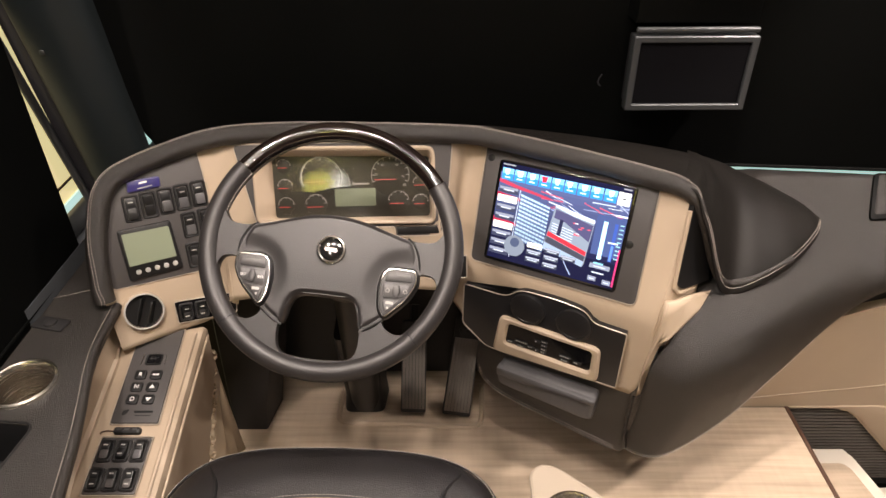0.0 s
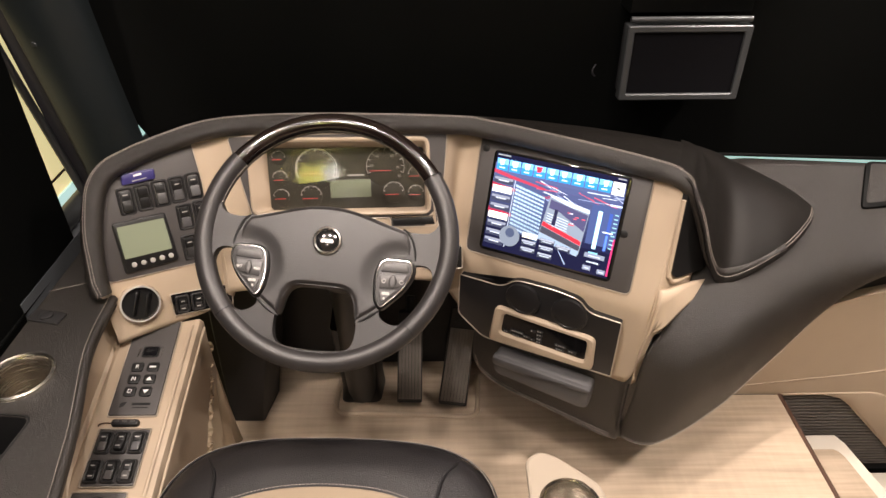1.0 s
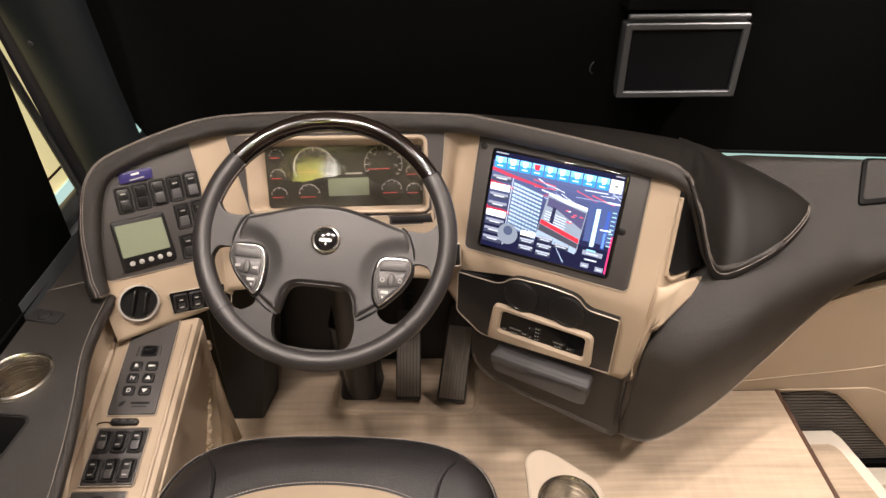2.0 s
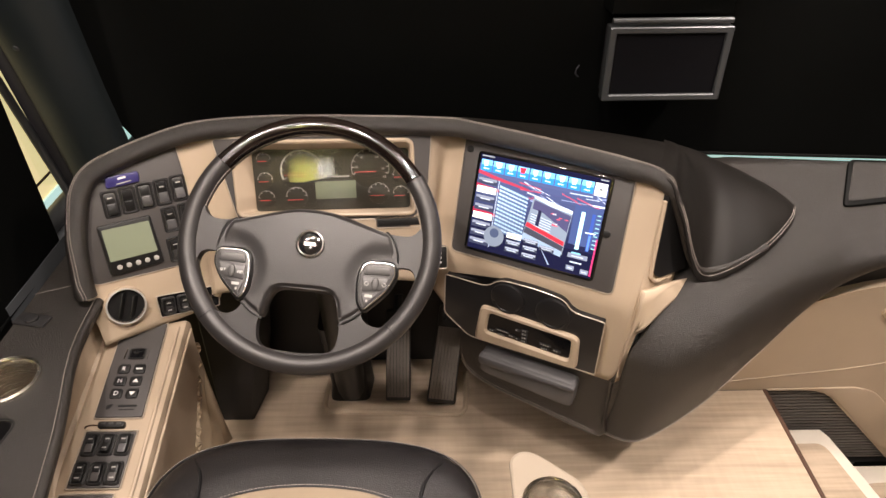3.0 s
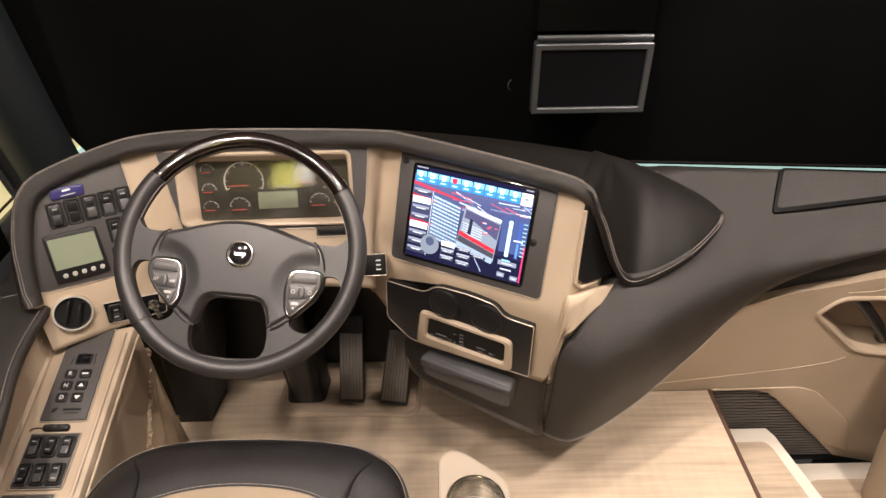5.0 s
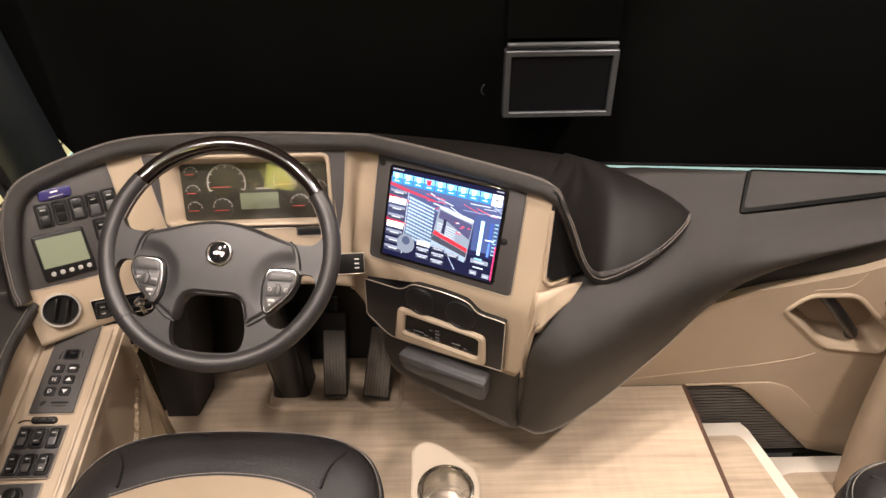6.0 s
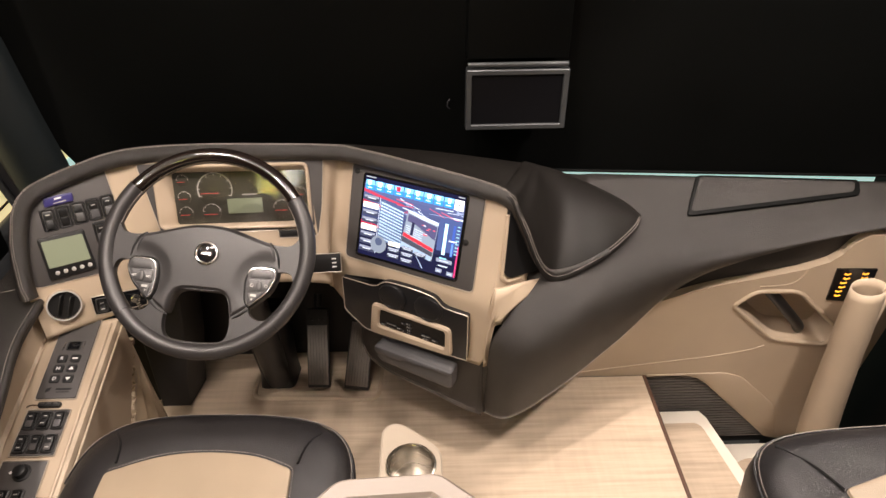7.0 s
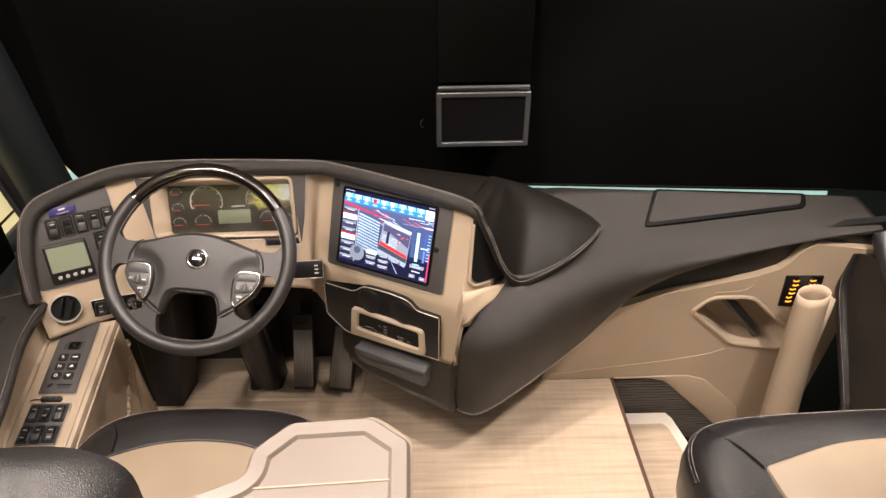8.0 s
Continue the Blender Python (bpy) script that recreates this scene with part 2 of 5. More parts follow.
def holed(M, outer, hole, z0, z1):
    """A plate with a hole through it."""
    bm = bmesh.new()
    loops = []
    for z in (z0, z1):
        vs = []
        for P in (outer, hole):
            ring = [bm.verts.new(M @ Vector((p[0], p[1], z))) for p in P]
            vs.append(ring)
        es = [bm.edges.new((r[i - 1], r[i])) for r in vs for i in range(len(r))]
        bmesh.ops.triangle_fill(bm, use_beauty=True, edges=es)
        loops.append(vs)
    for a, b in zip(loops[0], loops[1]):
        for i in range(len(a)):
            bm.faces.new((a[i - 1], a[i], b[i], b[i - 1]))
    return bm


def tube(pts, r, seg=12, bm=None, closed=False, flat=1.0):
    """A round bar along a line; r is one radius or a function of 0..1."""
    bm = bm or bmesh.new()
    P = [Vector(p) for p in pts]
    k, made = len(P), []
    up = None
    for i, p in enumerate(P):
        d = (P[(i + 1) % k] - P[i - 1]) if closed else (P[min(i + 1, k - 1)] - P[max(i - 1, 0)])
        d.normalize()
        if up is None:
            up = Vector((0, 0, 1)) if abs(d.z) < 0.9 else Vector((1, 0, 0))
        s = d.cross(up).normalized()
        up = s.cross(d).normalized()
        q = r(i / max(k - 1, 1)) if callable(r) else r
        made.append([bm.verts.new(p + (s * math.cos(2 * math.pi * j / seg) + up * flat * math.sin(2 * math.pi * j / seg)) * q) for j in range(seg)])
    for i in range(k if closed else k - 1):
        a, b = made[i], made[(i + 1) % k]
        for j in range(seg):
            bm.faces.new((a[j - 1], a[j], b[j], b[j - 1]))
    if not closed:
        bm.faces.new(made[0])
        bm.faces.new(made[-1])
    return bm


def loft(sections, bm=None):
    bm = bm or bmesh.new()
    made = [[bm.verts.new(p) for p in s] for s in sections]
    for a, b in zip(made, made[1:]):
        for i in range(len(a) - 1):
            bm.faces.new((a[i], a[i + 1], b[i + 1], b[i]))
    return bm


def solid(ob, t, offset=-1.0):
    mod = ob.modifiers.new("thickness", "SOLIDIFY")
    mod.thickness, mod.offset = t, offset
    return ob


def stitches(path, step=0.006, length=0.0042, r=0.0006):
    """A row of short raised threads along a line."""
    bm = bmesh.new()
    P = [Vector(p) for p in path]
    run, due = 0.0, 0.0
    for a, b in zip(P, P[1:]):
        d = b - a
        if d.length < 1e-7:
            continue
        way = d.normalized()
        while due < run + d.length:
            c = a + way * (due - run)
            tube([c - way * length / 2, c + way * length / 2], r, 4, bm)
            due += step
        run += d.length
    return bm


def box(lo, hi, bm=None):
    bm = bm or bmesh.new()
    x0, y0, z0 = lo
    x1, y1, z1 = hi
    return slab(Matrix.Identity(4), [(x0, y0), (x1, y0), (x1, y1), (x0, y1)], z0, z1, 0, bm)


def lettering(words, M, size, mat, parent, name="lettering"):
    """Raised characters of the built-in font, centred at M."""
    data = bpy.data.curves.new(name, "FONT")
    data.body, data.size, data.align_x, data.align_y, data.extrude = words, size, "CENTER", "CENTER", 0.0002
    tmp = bpy.data.objects.new(name, data)
    mesh = bpy.data.meshes.new_from_object(tmp)
    bpy.data.objects.remove(tmp)
    mesh.transform(M)
    mesh.materials.append(mat)
    ob = new(name, mesh)
    ob.parent = parent
    return ob


def at(M, x, y, z=0.0, turn=0.0):
    return M @ Matrix.Translation((x, y, z)) @ Matrix.Rotation(radians(turn), 4, "Z")

ID = Matrix.Identity(4)
FL = plane_frame((-0.562, 1.044, 0.724), 33, 18)
FC = plane_frame((-0.2, 1.164, 0.805), 3, 21)
FR = plane_frame((0.218, 1.069, 0.682), -28, 21)
FRL = plane_frame((0.197, 1.029, 0.45), -28, 0)
FS = plane_frame((-0.555, 0.87, 0.46), 0, 75.5)
FW = plane_frame((-0.181, 0.877, 0.760), 0, 45) @ Matrix.Rotation(radians(-6.3), 4, "Z")
FY = plane_frame((0, 1.226, 0), 0, -5)      # the entry panel


def on(F, u, z):
    """The point of a leaning face at a given height."""
    o, U, V = F.translation, F.col[0].xyz, F.col[1].xyz
    return o + U * u + V * ((z - o.z) / V.z)


# ---- the setting ----
setting("floor", box((-1.0, -2.2, -0.06), (0.925, 1.221, 0.0)), FLOOR, "pale linen-look vinyl floor of a motor coach", "floor")
setting("floor_under_dash", box((-0.72, 1.221, -0.06), (0.72, 1.6, -0.002)), FLOOR, "pale vinyl floor under the dash", "floor")
setting("floor_nosing", slab(plane_frame((0.931, 0, -0.018), 90, 90), rounded([(-2.2, -0.006), (1.225, -0.006), (1.225, 0.006), (-2.2, 0.006)], 0.003), -0.03, 0.02, 0.003), NOSING, "dark brown nosing along the floor edge", "nosing")
setting("floor_edge_face", box((0.9, -2.2, -0.9), (0.924, 1.225, -0.061)), BEIGE, "beige stair well side under the floor", "wall")
setting("wall_left", box((-1.0, -2.2, -0.06), (-0.93, 1.1, 0.56)), WALLVINYL, "beige lower side wall", "wall")
setting("wall_left_rear", box((-1.0, -2.2, 0.56), (-0.93, 0.1, CEIL)), WALLVINYL, "beige side wall behind the driver", "wall")
setting("wall_left_header", box((-1.0, 0.1, 1.62), (-0.93, 1.6, CEIL)), WALLVINYL, "beige side wall above the window", "wall")
setting("wall_right", box((1.70, -2.2, -0.95), (1.72, 1.6, CEIL)), FABRIC, "dark entry door side wall", "wall")
setting("wall_rear", box((-1.0, -2.26, -0.95), (1.72, -2.2, CEIL)), WALLVINYL, "beige rear wall of the cockpit", "wall")
setting("wall_front_header", box((-1.0, 1.25, 1.7), (1.72, 1.6, CEIL)), FABRIC, "black header over the windshield", "wall")
setting("firewall", box((-0.72, 1.36, -0.06), (0.72, 1.4, 0.6)), BLACK, "black firewall under the dash", "wall")
setting("ceiling", box((-1.0, -2.26, CEIL), (1.72, 1.6, CEIL + 0.05)), CEILING_WHITE, "cream padded ceiling", "ceiling")
for lx, ly, lw in LAMPS:
    d = thing("downlight", "round recessed ceiling downlight with a steel rim", "lamp", "ceiling downlights")
    d.location = (lx, ly, CEIL)
    part("rim", ringplate(ID, circle(0.062), circle(0.05), -0.006, 0.0, 0.001), STEEL, d)

# unseen ring fixture made up to go with the entry fill spot
sw = thing("added_entry_spot", "unseen ceiling spot with a steel ring, added to brighten the entry panel", "lamp", "ceiling downlights")
part("rim", ringplate(at(ID, 1.25, 0.42, CEIL), circle(0.055), circle(0.042), -0.006, 0.0, 0.001), STEEL, sw)

# unseen lamp, added and placed so that the cluster lens mirrors yellow and white
reflection_lamp = thing("added_reflection_lamp", "unseen yellow and white lamp added on the rear wall to reflect in the cluster glass", "lamp")
part("back_plate", box((-0.74, -2.2, 1.45), (-0.34, -2.185, 1.98)), STEEL, reflection_lamp)
part("shade", rings(bmesh.new(), plane_frame((-0.57, -2.185, 1.75), 180, 0), [(rect(0.18, 0.36, 0.03), 0.0), (rect(0.18, 0.36, 0.03), 0.05), (rect(0.14, 0.32, 0.03), 0.08)]), glow("yellow_shade", (1.0, 0.92, 0.2), 11.0), reflection_lamp)
part("bulb", slab(plane_frame((-0.43, -2.185, 1.88), 180, 0), circle(0.06, 20), 0.0, 0.05, 0.02), glow("white_bulb", (1.0, 0.95, 0.85), 16.0), reflection_lamp)
# outside: the hall that shows past the blinds; its surfaces glow instead of being lit
tagged(part("backdrop", box((-3.2, -1, -5), (-3.15, 9, 4)), HALL_GLOW, None), "warm cream hall wall outside, glowing in place of the hall's light", "wall", "", "structure")
tagged(part("backdrop", box((-1.0, 5.0, -3), (6, 5.05, 0.9)), HALL_PALE_GLOW, None), "pale green-white hall outside, glowing in place of the hall's light", "wall", "", "structure")

tagged(part("backdrop", box((-3.15, -1, -1.68), (-3.13, 9, -1.42)), HALL_PALE_GLOW, None), "pale glowing band at the foot of the hall wall", "wall", "", "structure")
tagged(part("backdrop", box((-3.15, -1, -1.29), (-3.14, 9, -1.27)), NOSING, None), "thin dark joint in the hall wall", "wall", "", "structure")
tagged(part("backdrop", box((-3.15, -1, -5), (-3.12, 9, -1.685)), METALBAR, None), "grey hall floor edge outside", "floor", "", "structure")

# stair well
step1 = slab(ID, [(0.925, -0.4), (1.30, 0.5), (1.165, 1.2), (1.149, 1.229), (0.925, 1.229)], -0.2, -0.18, 0.006)
setting("step", step1, STEPWHITE, "white entry step with a vinyl inlay", "step")
setting("step_inlay", slab(ID, rounded([(0.93, -0.3), (1.25, 0.5), (1.135, 1.155), (1.12, 1.175), (0.93, 1.175)], [0, 0, 0.03, 0.03, 0]), -0.1785, -0.176), FLOOR, "pale vinyl inlay on the step", "step")
setting("step_riser", slab(ID, [(1.285, 0.5), (1.30, 0.5), (1.162, 1.2), (1.15, 1.2)], -0.36, -0.2), STEPWHITE, "white riser", "step")
setting("step_lower", slab(ID, [(1.0, -0.4), (1.65, -0.4), (1.65, 1.229), (1.0, 1.229)], -0.39, -0.36, 0.006), STEPWHITE, "white lower entry step", "step")
setting("step_inlay_lower", slab(ID, rounded([(1.1, -0.3), (1.6, -0.3), (1.6, 1.165), (1.32, 1.165), (1.25, 1.12)], 0.03), -0.3585, -0.356), FLOOR, "pale vinyl inlay on the lower step", "step")
kick = setting("kick_plate", slab(FY, [(0.925, -0.4), (1.62, -0.4), (1.62, 0.05), (0.925, 0.05)], -0.05, -0.009), RUBBER, "black ribbed rubber kick plate beside the steps", "kick plate")
for i in range(26):
    z = 0.004 - i * 0.0145
    part("rib", slab(FY, [(0.934, z - 0.0036), (1.6, z - 0.0036), (1.6, z + 0.0036), (0.934, z + 0.0036)], -0.009, -0.003, 0.0025), RIBGREY, kick)

# ---- windshield blind, pillar, side window ----
blind = thing("windshield_blind", "black fabric blind lowered over the windshield", "blind")


def blind_y(z):
    return 1.338 - 0.14 * (z - 0.67)


cols = [(-0.618, 0.05), (-0.59, 0.04), (-0.54, 0.02), (-0.47, 0.0), (-0.3, 0.004), (0.0, 0.0), (0.3, 0.003), (0.58, 0.0)]
part("left_cloth", loft([[Vector((x - (0.12 * (z - 0.8) + 0.05 * (z > 0.85)) * (x < -0.45), blind_y(z) - dy * (z > 0.5), z)) for x, dy in cols] for z in (0.4, 0.6, 0.75, 0.9, 1.1, 1.4, 1.75)]), FABRIC, blind)
part("right_cloth", loft([[Vector((x, blind_y(z) + 0.004, z - 0.037 * (x - 0.57) * (z < 0.7))) for x in (0.572, 0.9, 1.2, 1.56, 1.70)] for z in (0.674, 0.9, 1.2, 1.75)]), FABRIC, blind)
part("pull_cord", tube(catmull([(0.318, 1.278, 0.905), (0.312, 1.274, 0.898), (0.312, 1.274, 0.888), (0.318, 1.276, 0.882)], 4), 0.0014, 6), POST, blind)
part("hem_bar", tube([(0.57, 1.338, 0.676), (1.0, 1.338, 0.660), (1.56, 1.338, 0.639)], 0.004, 8), FABRIC, blind)
setting("windshield", loft([[Vector((x, 1.42 - 0.14 * (z - 0.67), z)) for x in (-0.95, 0, 0.6, 1.66)] for z in (1.75, 0.55)]), CLEAR, "curved coach windshield", "windshield").visible_shadow = False

pillar = setting("pillar", loft([catmull(s, 5) for s in (
    [(-0.732, 1.30, 0.45), (-0.726, 1.255, 0.45), (-0.67, 1.245, 0.45), (-0.625, 1.26, 0.45), (-0.616, 1.32, 0.45)],
    [(-0.732, 1.23, 0.73), (-0.727, 1.2, 0.73), (-0.67, 1.188, 0.73), (-0.62, 1.222, 0.73), (-0.614, 1.26, 0.73)],
    [(-0.728, 1.19, 0.9), (-0.722, 1.157, 0.9), (-0.66, 1.144, 0.9), (-0.614, 1.175, 0.9), (-0.61, 1.215, 0.9)],
    [(-0.728, 1.14, 1.08), (-0.718, 1.11, 1.08), (-0.65, 1.10, 1.08), (-0.606, 1.13, 1.08), (-0.602, 1.17, 1.08)],
    [(-0.71, 0.96, 1.7), (-0.70, 0.93, 1.7), (-0.63, 0.92, 1.7), (-0.59, 0.95, 1.7), (-0.585, 1.0, 1.7)])]), PILLAR, "dark grey windshield pillar trim with screws", "pillar")
for sx, sy, sz in ((-0.70, 1.19, 0.763), (-0.69, 1.122, 1.0)):
    part("screw", slab(plane_frame((sx, sy, sz), 0, -15), circle(0.005, 12), -0.002, 0.003, 0.001), METALBAR, pillar)
side = thing("window_frame", "grey aluminium side window frame", "window frame")
part("post", slab(plane_frame((-0.737, 1.235, 0.6), 0, -11.4), [(-0.027, -0.2), (0.014, -0.2), (0.014, 0.45), (0.035, 1.15), (-0.01, 1.15), (-0.026, 0.45)], -0.012, 0.0, 0.003), POST, side)
part("edge_strip", tube([(-0.754, 1.249, 0.5), (-0.758, 1.219, 0.649), (-0.778, 1.140, 1.041), (-0.80, 1.03, 1.58)], 0.0085, 10), METALBAR, side)
part("lower_rail", tube([(-0.775, 1.30, 0.625), (-0.775, 0.9, 0.625)], 0.022, 10), METALBAR, side)
part("sill_pad", box((-0.79, 0.9, 0.56), (-0.745, 1.22, 0.606)), BLUEGREY, side)
sblind = thing("side_blind", "black blind lowered over the driver's side window", "blind")
part("cloth", loft([[Vector((-0.744 - 0.004 * math.sin(y * 9), y, z)) for y in (-0.6, 0.0, 0.4, 0.8, 1.0)] + [Vector((-0.746, 1.112, z))] for z in (0.56, 0.8, 1.1, 1.7)]), FABRIC, sblind)
part("hem_bar", tube([(-0.742, -0.6, 0.584), (-0.745, 0.6, 0.584), (-0.75, 1.1, 0.584)], 0.004, 8), FABRIC, sblind)

# ---- dashboard ----
dash = thing("dashboard", "beige and dark leather coach dashboard with stitched padding", "dashboard")
FCOLS = [(FL, -0.108, 0.49, 0.68), (FL, -0.085, 0.49, 0.735), (FL, -0.05, 0.49, 0.775), (FL, 0.0, 0.49, 0.80), (FL, 0.06, 0.49, 0.812), (FL, 0.118, 0.5), (FC, -0.24, 0.515), (FC, -0.19, 0.52), (FC, -0.1, 0.53), (FC, 0.1, 0.53), (FC, 0.21, 0.52),
         (FR, -0.205, 0.462), (FR, -0.16, 0.408), (FR, -0.125, 0.375), (FR, -0.07, 0.364), (FR, 0.05, 0.364), (FR, 0.185, 0.362), (FR, 0.21, 0.37), (FR, 0.224, 0.42), (FR, 0.228, 0.5)]


def fascia_column(F, u, low, high=0.82):
    pts = []
    high = 0.80 if F is FR else high
    for k in range(27):
        z = high + (low - high) * k / 26
        if F is FR and z < 0.56:
            p = on(F, u, 0.56)
            p.z = z
        else:
            p = on(F, u, z)
        pts.append(p)
    return pts


fcols = [fascia_column(*c) for c in FCOLS]
edge = fcols[-1]
side_u, side_n = FR.col[0].xyz, FR.col[2].xyz
for du, dn in ((0.006, -0.008), (0.02, -0.04), (0.045, -0.095)):
    fcols.append([p + side_u * du + side_n * dn - Vector((0, 0, max(0, p.z - 0.70) * 0.75 * min(1, dn / -0.04))) for p in edge])
rows = [catmull(r, 7) for r in zip(*fcols)]
IC = FC.inverted()
for row in rows:        # the well of the instrument cluster
    for p in row:
        q = IC @ p
        if -0.166 < q.x < 0.178 and -0.153 < q.y < 0.0 and abs(q.z) < 0.05:
            p -= FC.col[2].xyz * 0.075
fas = part("fascia", loft(rows), BEIGE, dash, "beige moulded fascia")
solid(fas, 0.008, 1)

BROW = [(-0.622, 0.940, 0.596), (-0.625, 0.95, 0.625), (-0.627, 0.975, 0.682), (-0.622, 0.998, 0.73), (-0.612, 1.02, 0.772), (-0.594, 1.042, 0.797), (-0.56, 1.07, 0.809), (-0.508, 1.108, 0.819), (-0.44, 1.148, 0.827), (-0.35, 1.168, 0.829), (-0.2, 1.172, 0.83), (0.03, 1.176, 0.822),
        (0.1, 1.162, 0.818), (0.25, 1.09, 0.813), (0.37, 1.03, 0.806), (0.42, 1.004, 0.798), (0.448, 0.992, 0.772), (0.471, 0.985, 0.72), (0.507, 0.987, 0.637), (0.546, 1.004, 0.591), (0.6, 1.017, 0.592), (0.69, 1.06, 0.608)]
roll_line = catmull(BROW, 8)
brow_line = roll_line[:121]
part("padded_brow", tube(roll_line, lambda t: 0.0185 if t < 0.68 else max(0.008, 0.0185 - 0.085 * (t - 0.68)), 20), LEATHER, dash, "padded dark leather roll with pale stitching")
for turn in (84, 100):
    line = []
    for i, p in enumerate(brow_line):
        way = (brow_line[min(i + 1, len(brow_line) - 1)] - brow_line[max(i - 1, 0)]).normalized()
        out = Vector((way.y, -way.x, 0)).normalized() if abs(way.x) + abs(way.y) > 1e-5 else Vector((1, 0, 0))
        up = out.cross(way).normalized()
        up = up if i < 30 or up.z > 0 else -up
        r = 0.0189
        line.append(p + (out * math.cos(radians(turn)) + up * math.sin(radians(turn))) * r)
    part("brow_stitching", stitches(line, 0.006, 0.004, 0.0006), THREAD, dash)["kind"] = "stuff"
# top cover behind the brow, up to the blind
tops = []
for i, p in enumerate(brow_line[70:]):
    x = p.x
    lift = max(0.0, min(1.0, (x + 0.1) / 0.6))
    crest = Vector((x + 0.10 * lift, 1.2 + 0.02 * lift, 0.826 - 0.005 * lift - 0.08 * lift * lift)) if x > -0.1 else Vector((x, p.y + 0.028, 0.815))
    end = Vector((x + 0.17 * lift, 1.335, 0.70 - 0.02 * lift))
    tops.append(catmull([p + Vector((0, 0.004, 0.0145)), p.lerp(crest, 0.5) + Vector((0, 0, 0.011 + 0.012 * lift)), crest, end], 4))
part("top_cover", loft(tops), HOODLEATHER, dash, "dark leather dash top")

# hood that ends the brow
low_edge = [(0.412, 1.003, 0.812), (0.437, 0.985, 0.80), (0.452, 0.975, 0.765), (0.472, 0.968, 0.72), (0.508, 0.972, 0.63), (0.548, 0.992, 0.577), (0.60, 1.003, 0.583), (0.69, 1.05, 0.602), (0.77, 1.125, 0.617), (0.80, 1.18, 0.622)]
top_edge = [(0.497, 1.212, 0.771), (0.518, 1.218, 0.762), (0.525, 1.22, 0.758), (0.535, 1.222, 0.753), (0.555, 1.225, 0.744), (0.59, 1.23, 0.728), (0.63, 1.233, 0.708), (0.69, 1.232, 0.682), (0.765, 1.218, 0.646), (0.803, 1.186, 0.623)]
low_line, top_line = catmull(low_edge, 6), catmull(top_edge, 6)
sec = []
for i, (a, b) in enumerate(zip(low_line, top_line)):
    t = i / (len(low_line) - 1)
    w = (b - a).length
    bulge = Vector((0.25, -0.45, 0.85)).normalized() * w * (0.088 + 0.02 * min(1, t * 2.2)) * (0.3 + 0.7 * min(1, t * 3.2))
    under = a + Vector((0.005, 0.03, -0.012)) * (1 - t) + Vector((0.0, 0.01, -0.006)) * t
    sec.append(catmull([under, a, a.lerp(b, 0.28) + bulge * 0.8, a.lerp(b, 0.65) + bulge, b, b + Vector((0.05, 0.11, -0.075)) * (1 - t * 0.85)], 5))
part("hood", loft(sec), HOODLEATHER, dash, "smooth dark leather hood with double stitching")
for reach in (0.009, 0.017):
    line = []
    for i, s in enumerate(sec):
        along = sec[min(i + 1, len(sec) - 1)][6] - sec[max(i - 1, 0)][6]
        n = along.cross(s[7] - s[5]).normalized()
        n = n if n.z - n.y > 0 else -n
        left, j = reach * min(1, (len(sec) - i) / 4), 5
        while left > (s[j + 1] - s[j]).length and j < 12:
            left -= (s[j + 1] - s[j]).length
            j += 1
        line.append(s[j].lerp(s[j + 1], left / (s[j + 1] - s[j]).length) + n * 0.0008)
    part("hood_stitching", stitches(line, 0.006, 0.004, 0.0006), THREAD, dash)["kind"] = "stuff"
# dark opening beside the hood
FSIDE = plane_frame(FR @ Vector((0.228, 0, 0)), 35, 8)
part("side_opening", slab(FSIDE, rounded([(0.028, 0.10), (0.001, -0.05), (0.014, -0.072), (0.1, -0.086), (0.075, 0.05)], [0.004, 0.01, 0.012, 0.004, 0.004]), -0.004, 0.0065), BLACK, dash)
part("opening_rim", tube([FSIDE @ Vector((*p, 0.004)) for p in catmull([(0.02, 0.085), (0.014, 0.05), (-0.003, -0.05), (-0.001, -0.066), (0.01, -0.078), (0.03, -0.083), (0.06, -0.087)], 5)], lambda t: 0.0045 if t < 0.75 else 0.0045 - 0.012 * (t - 0.75), 8), BEIGE, dash)
# beige wing that runs on under the opening to the hood
wing_top = catmull([(0.404, 0.932, 0.605), (0.428, 0.945, 0.598), (0.456, 0.97, 0.588), (0.488, 0.992, 0.577), (0.528, 1.016, 0.566)], 5)
wing_low = catmull([(0.396, 0.919, 0.375), (0.405, 0.917, 0.485), (0.425, 0.926, 0.53), (0.47, 0.962, 0.55), (0.524, 1.008, 0.557)], 5)
wing = [[a.lerp(b, k / 6) + Vector((0.004, -0.006, 0.002)) * math.sin(math.pi * k / 6) * min(1, i / 6) * (1 - i / 20) for k in range(7)] for i, (a, b) in enumerate(zip(wing_top, wing_low))]
solid(part("fascia_wing", loft(wing), BEIGE, dash, "beige moulded wing of the fascia"), 0.012, -1)
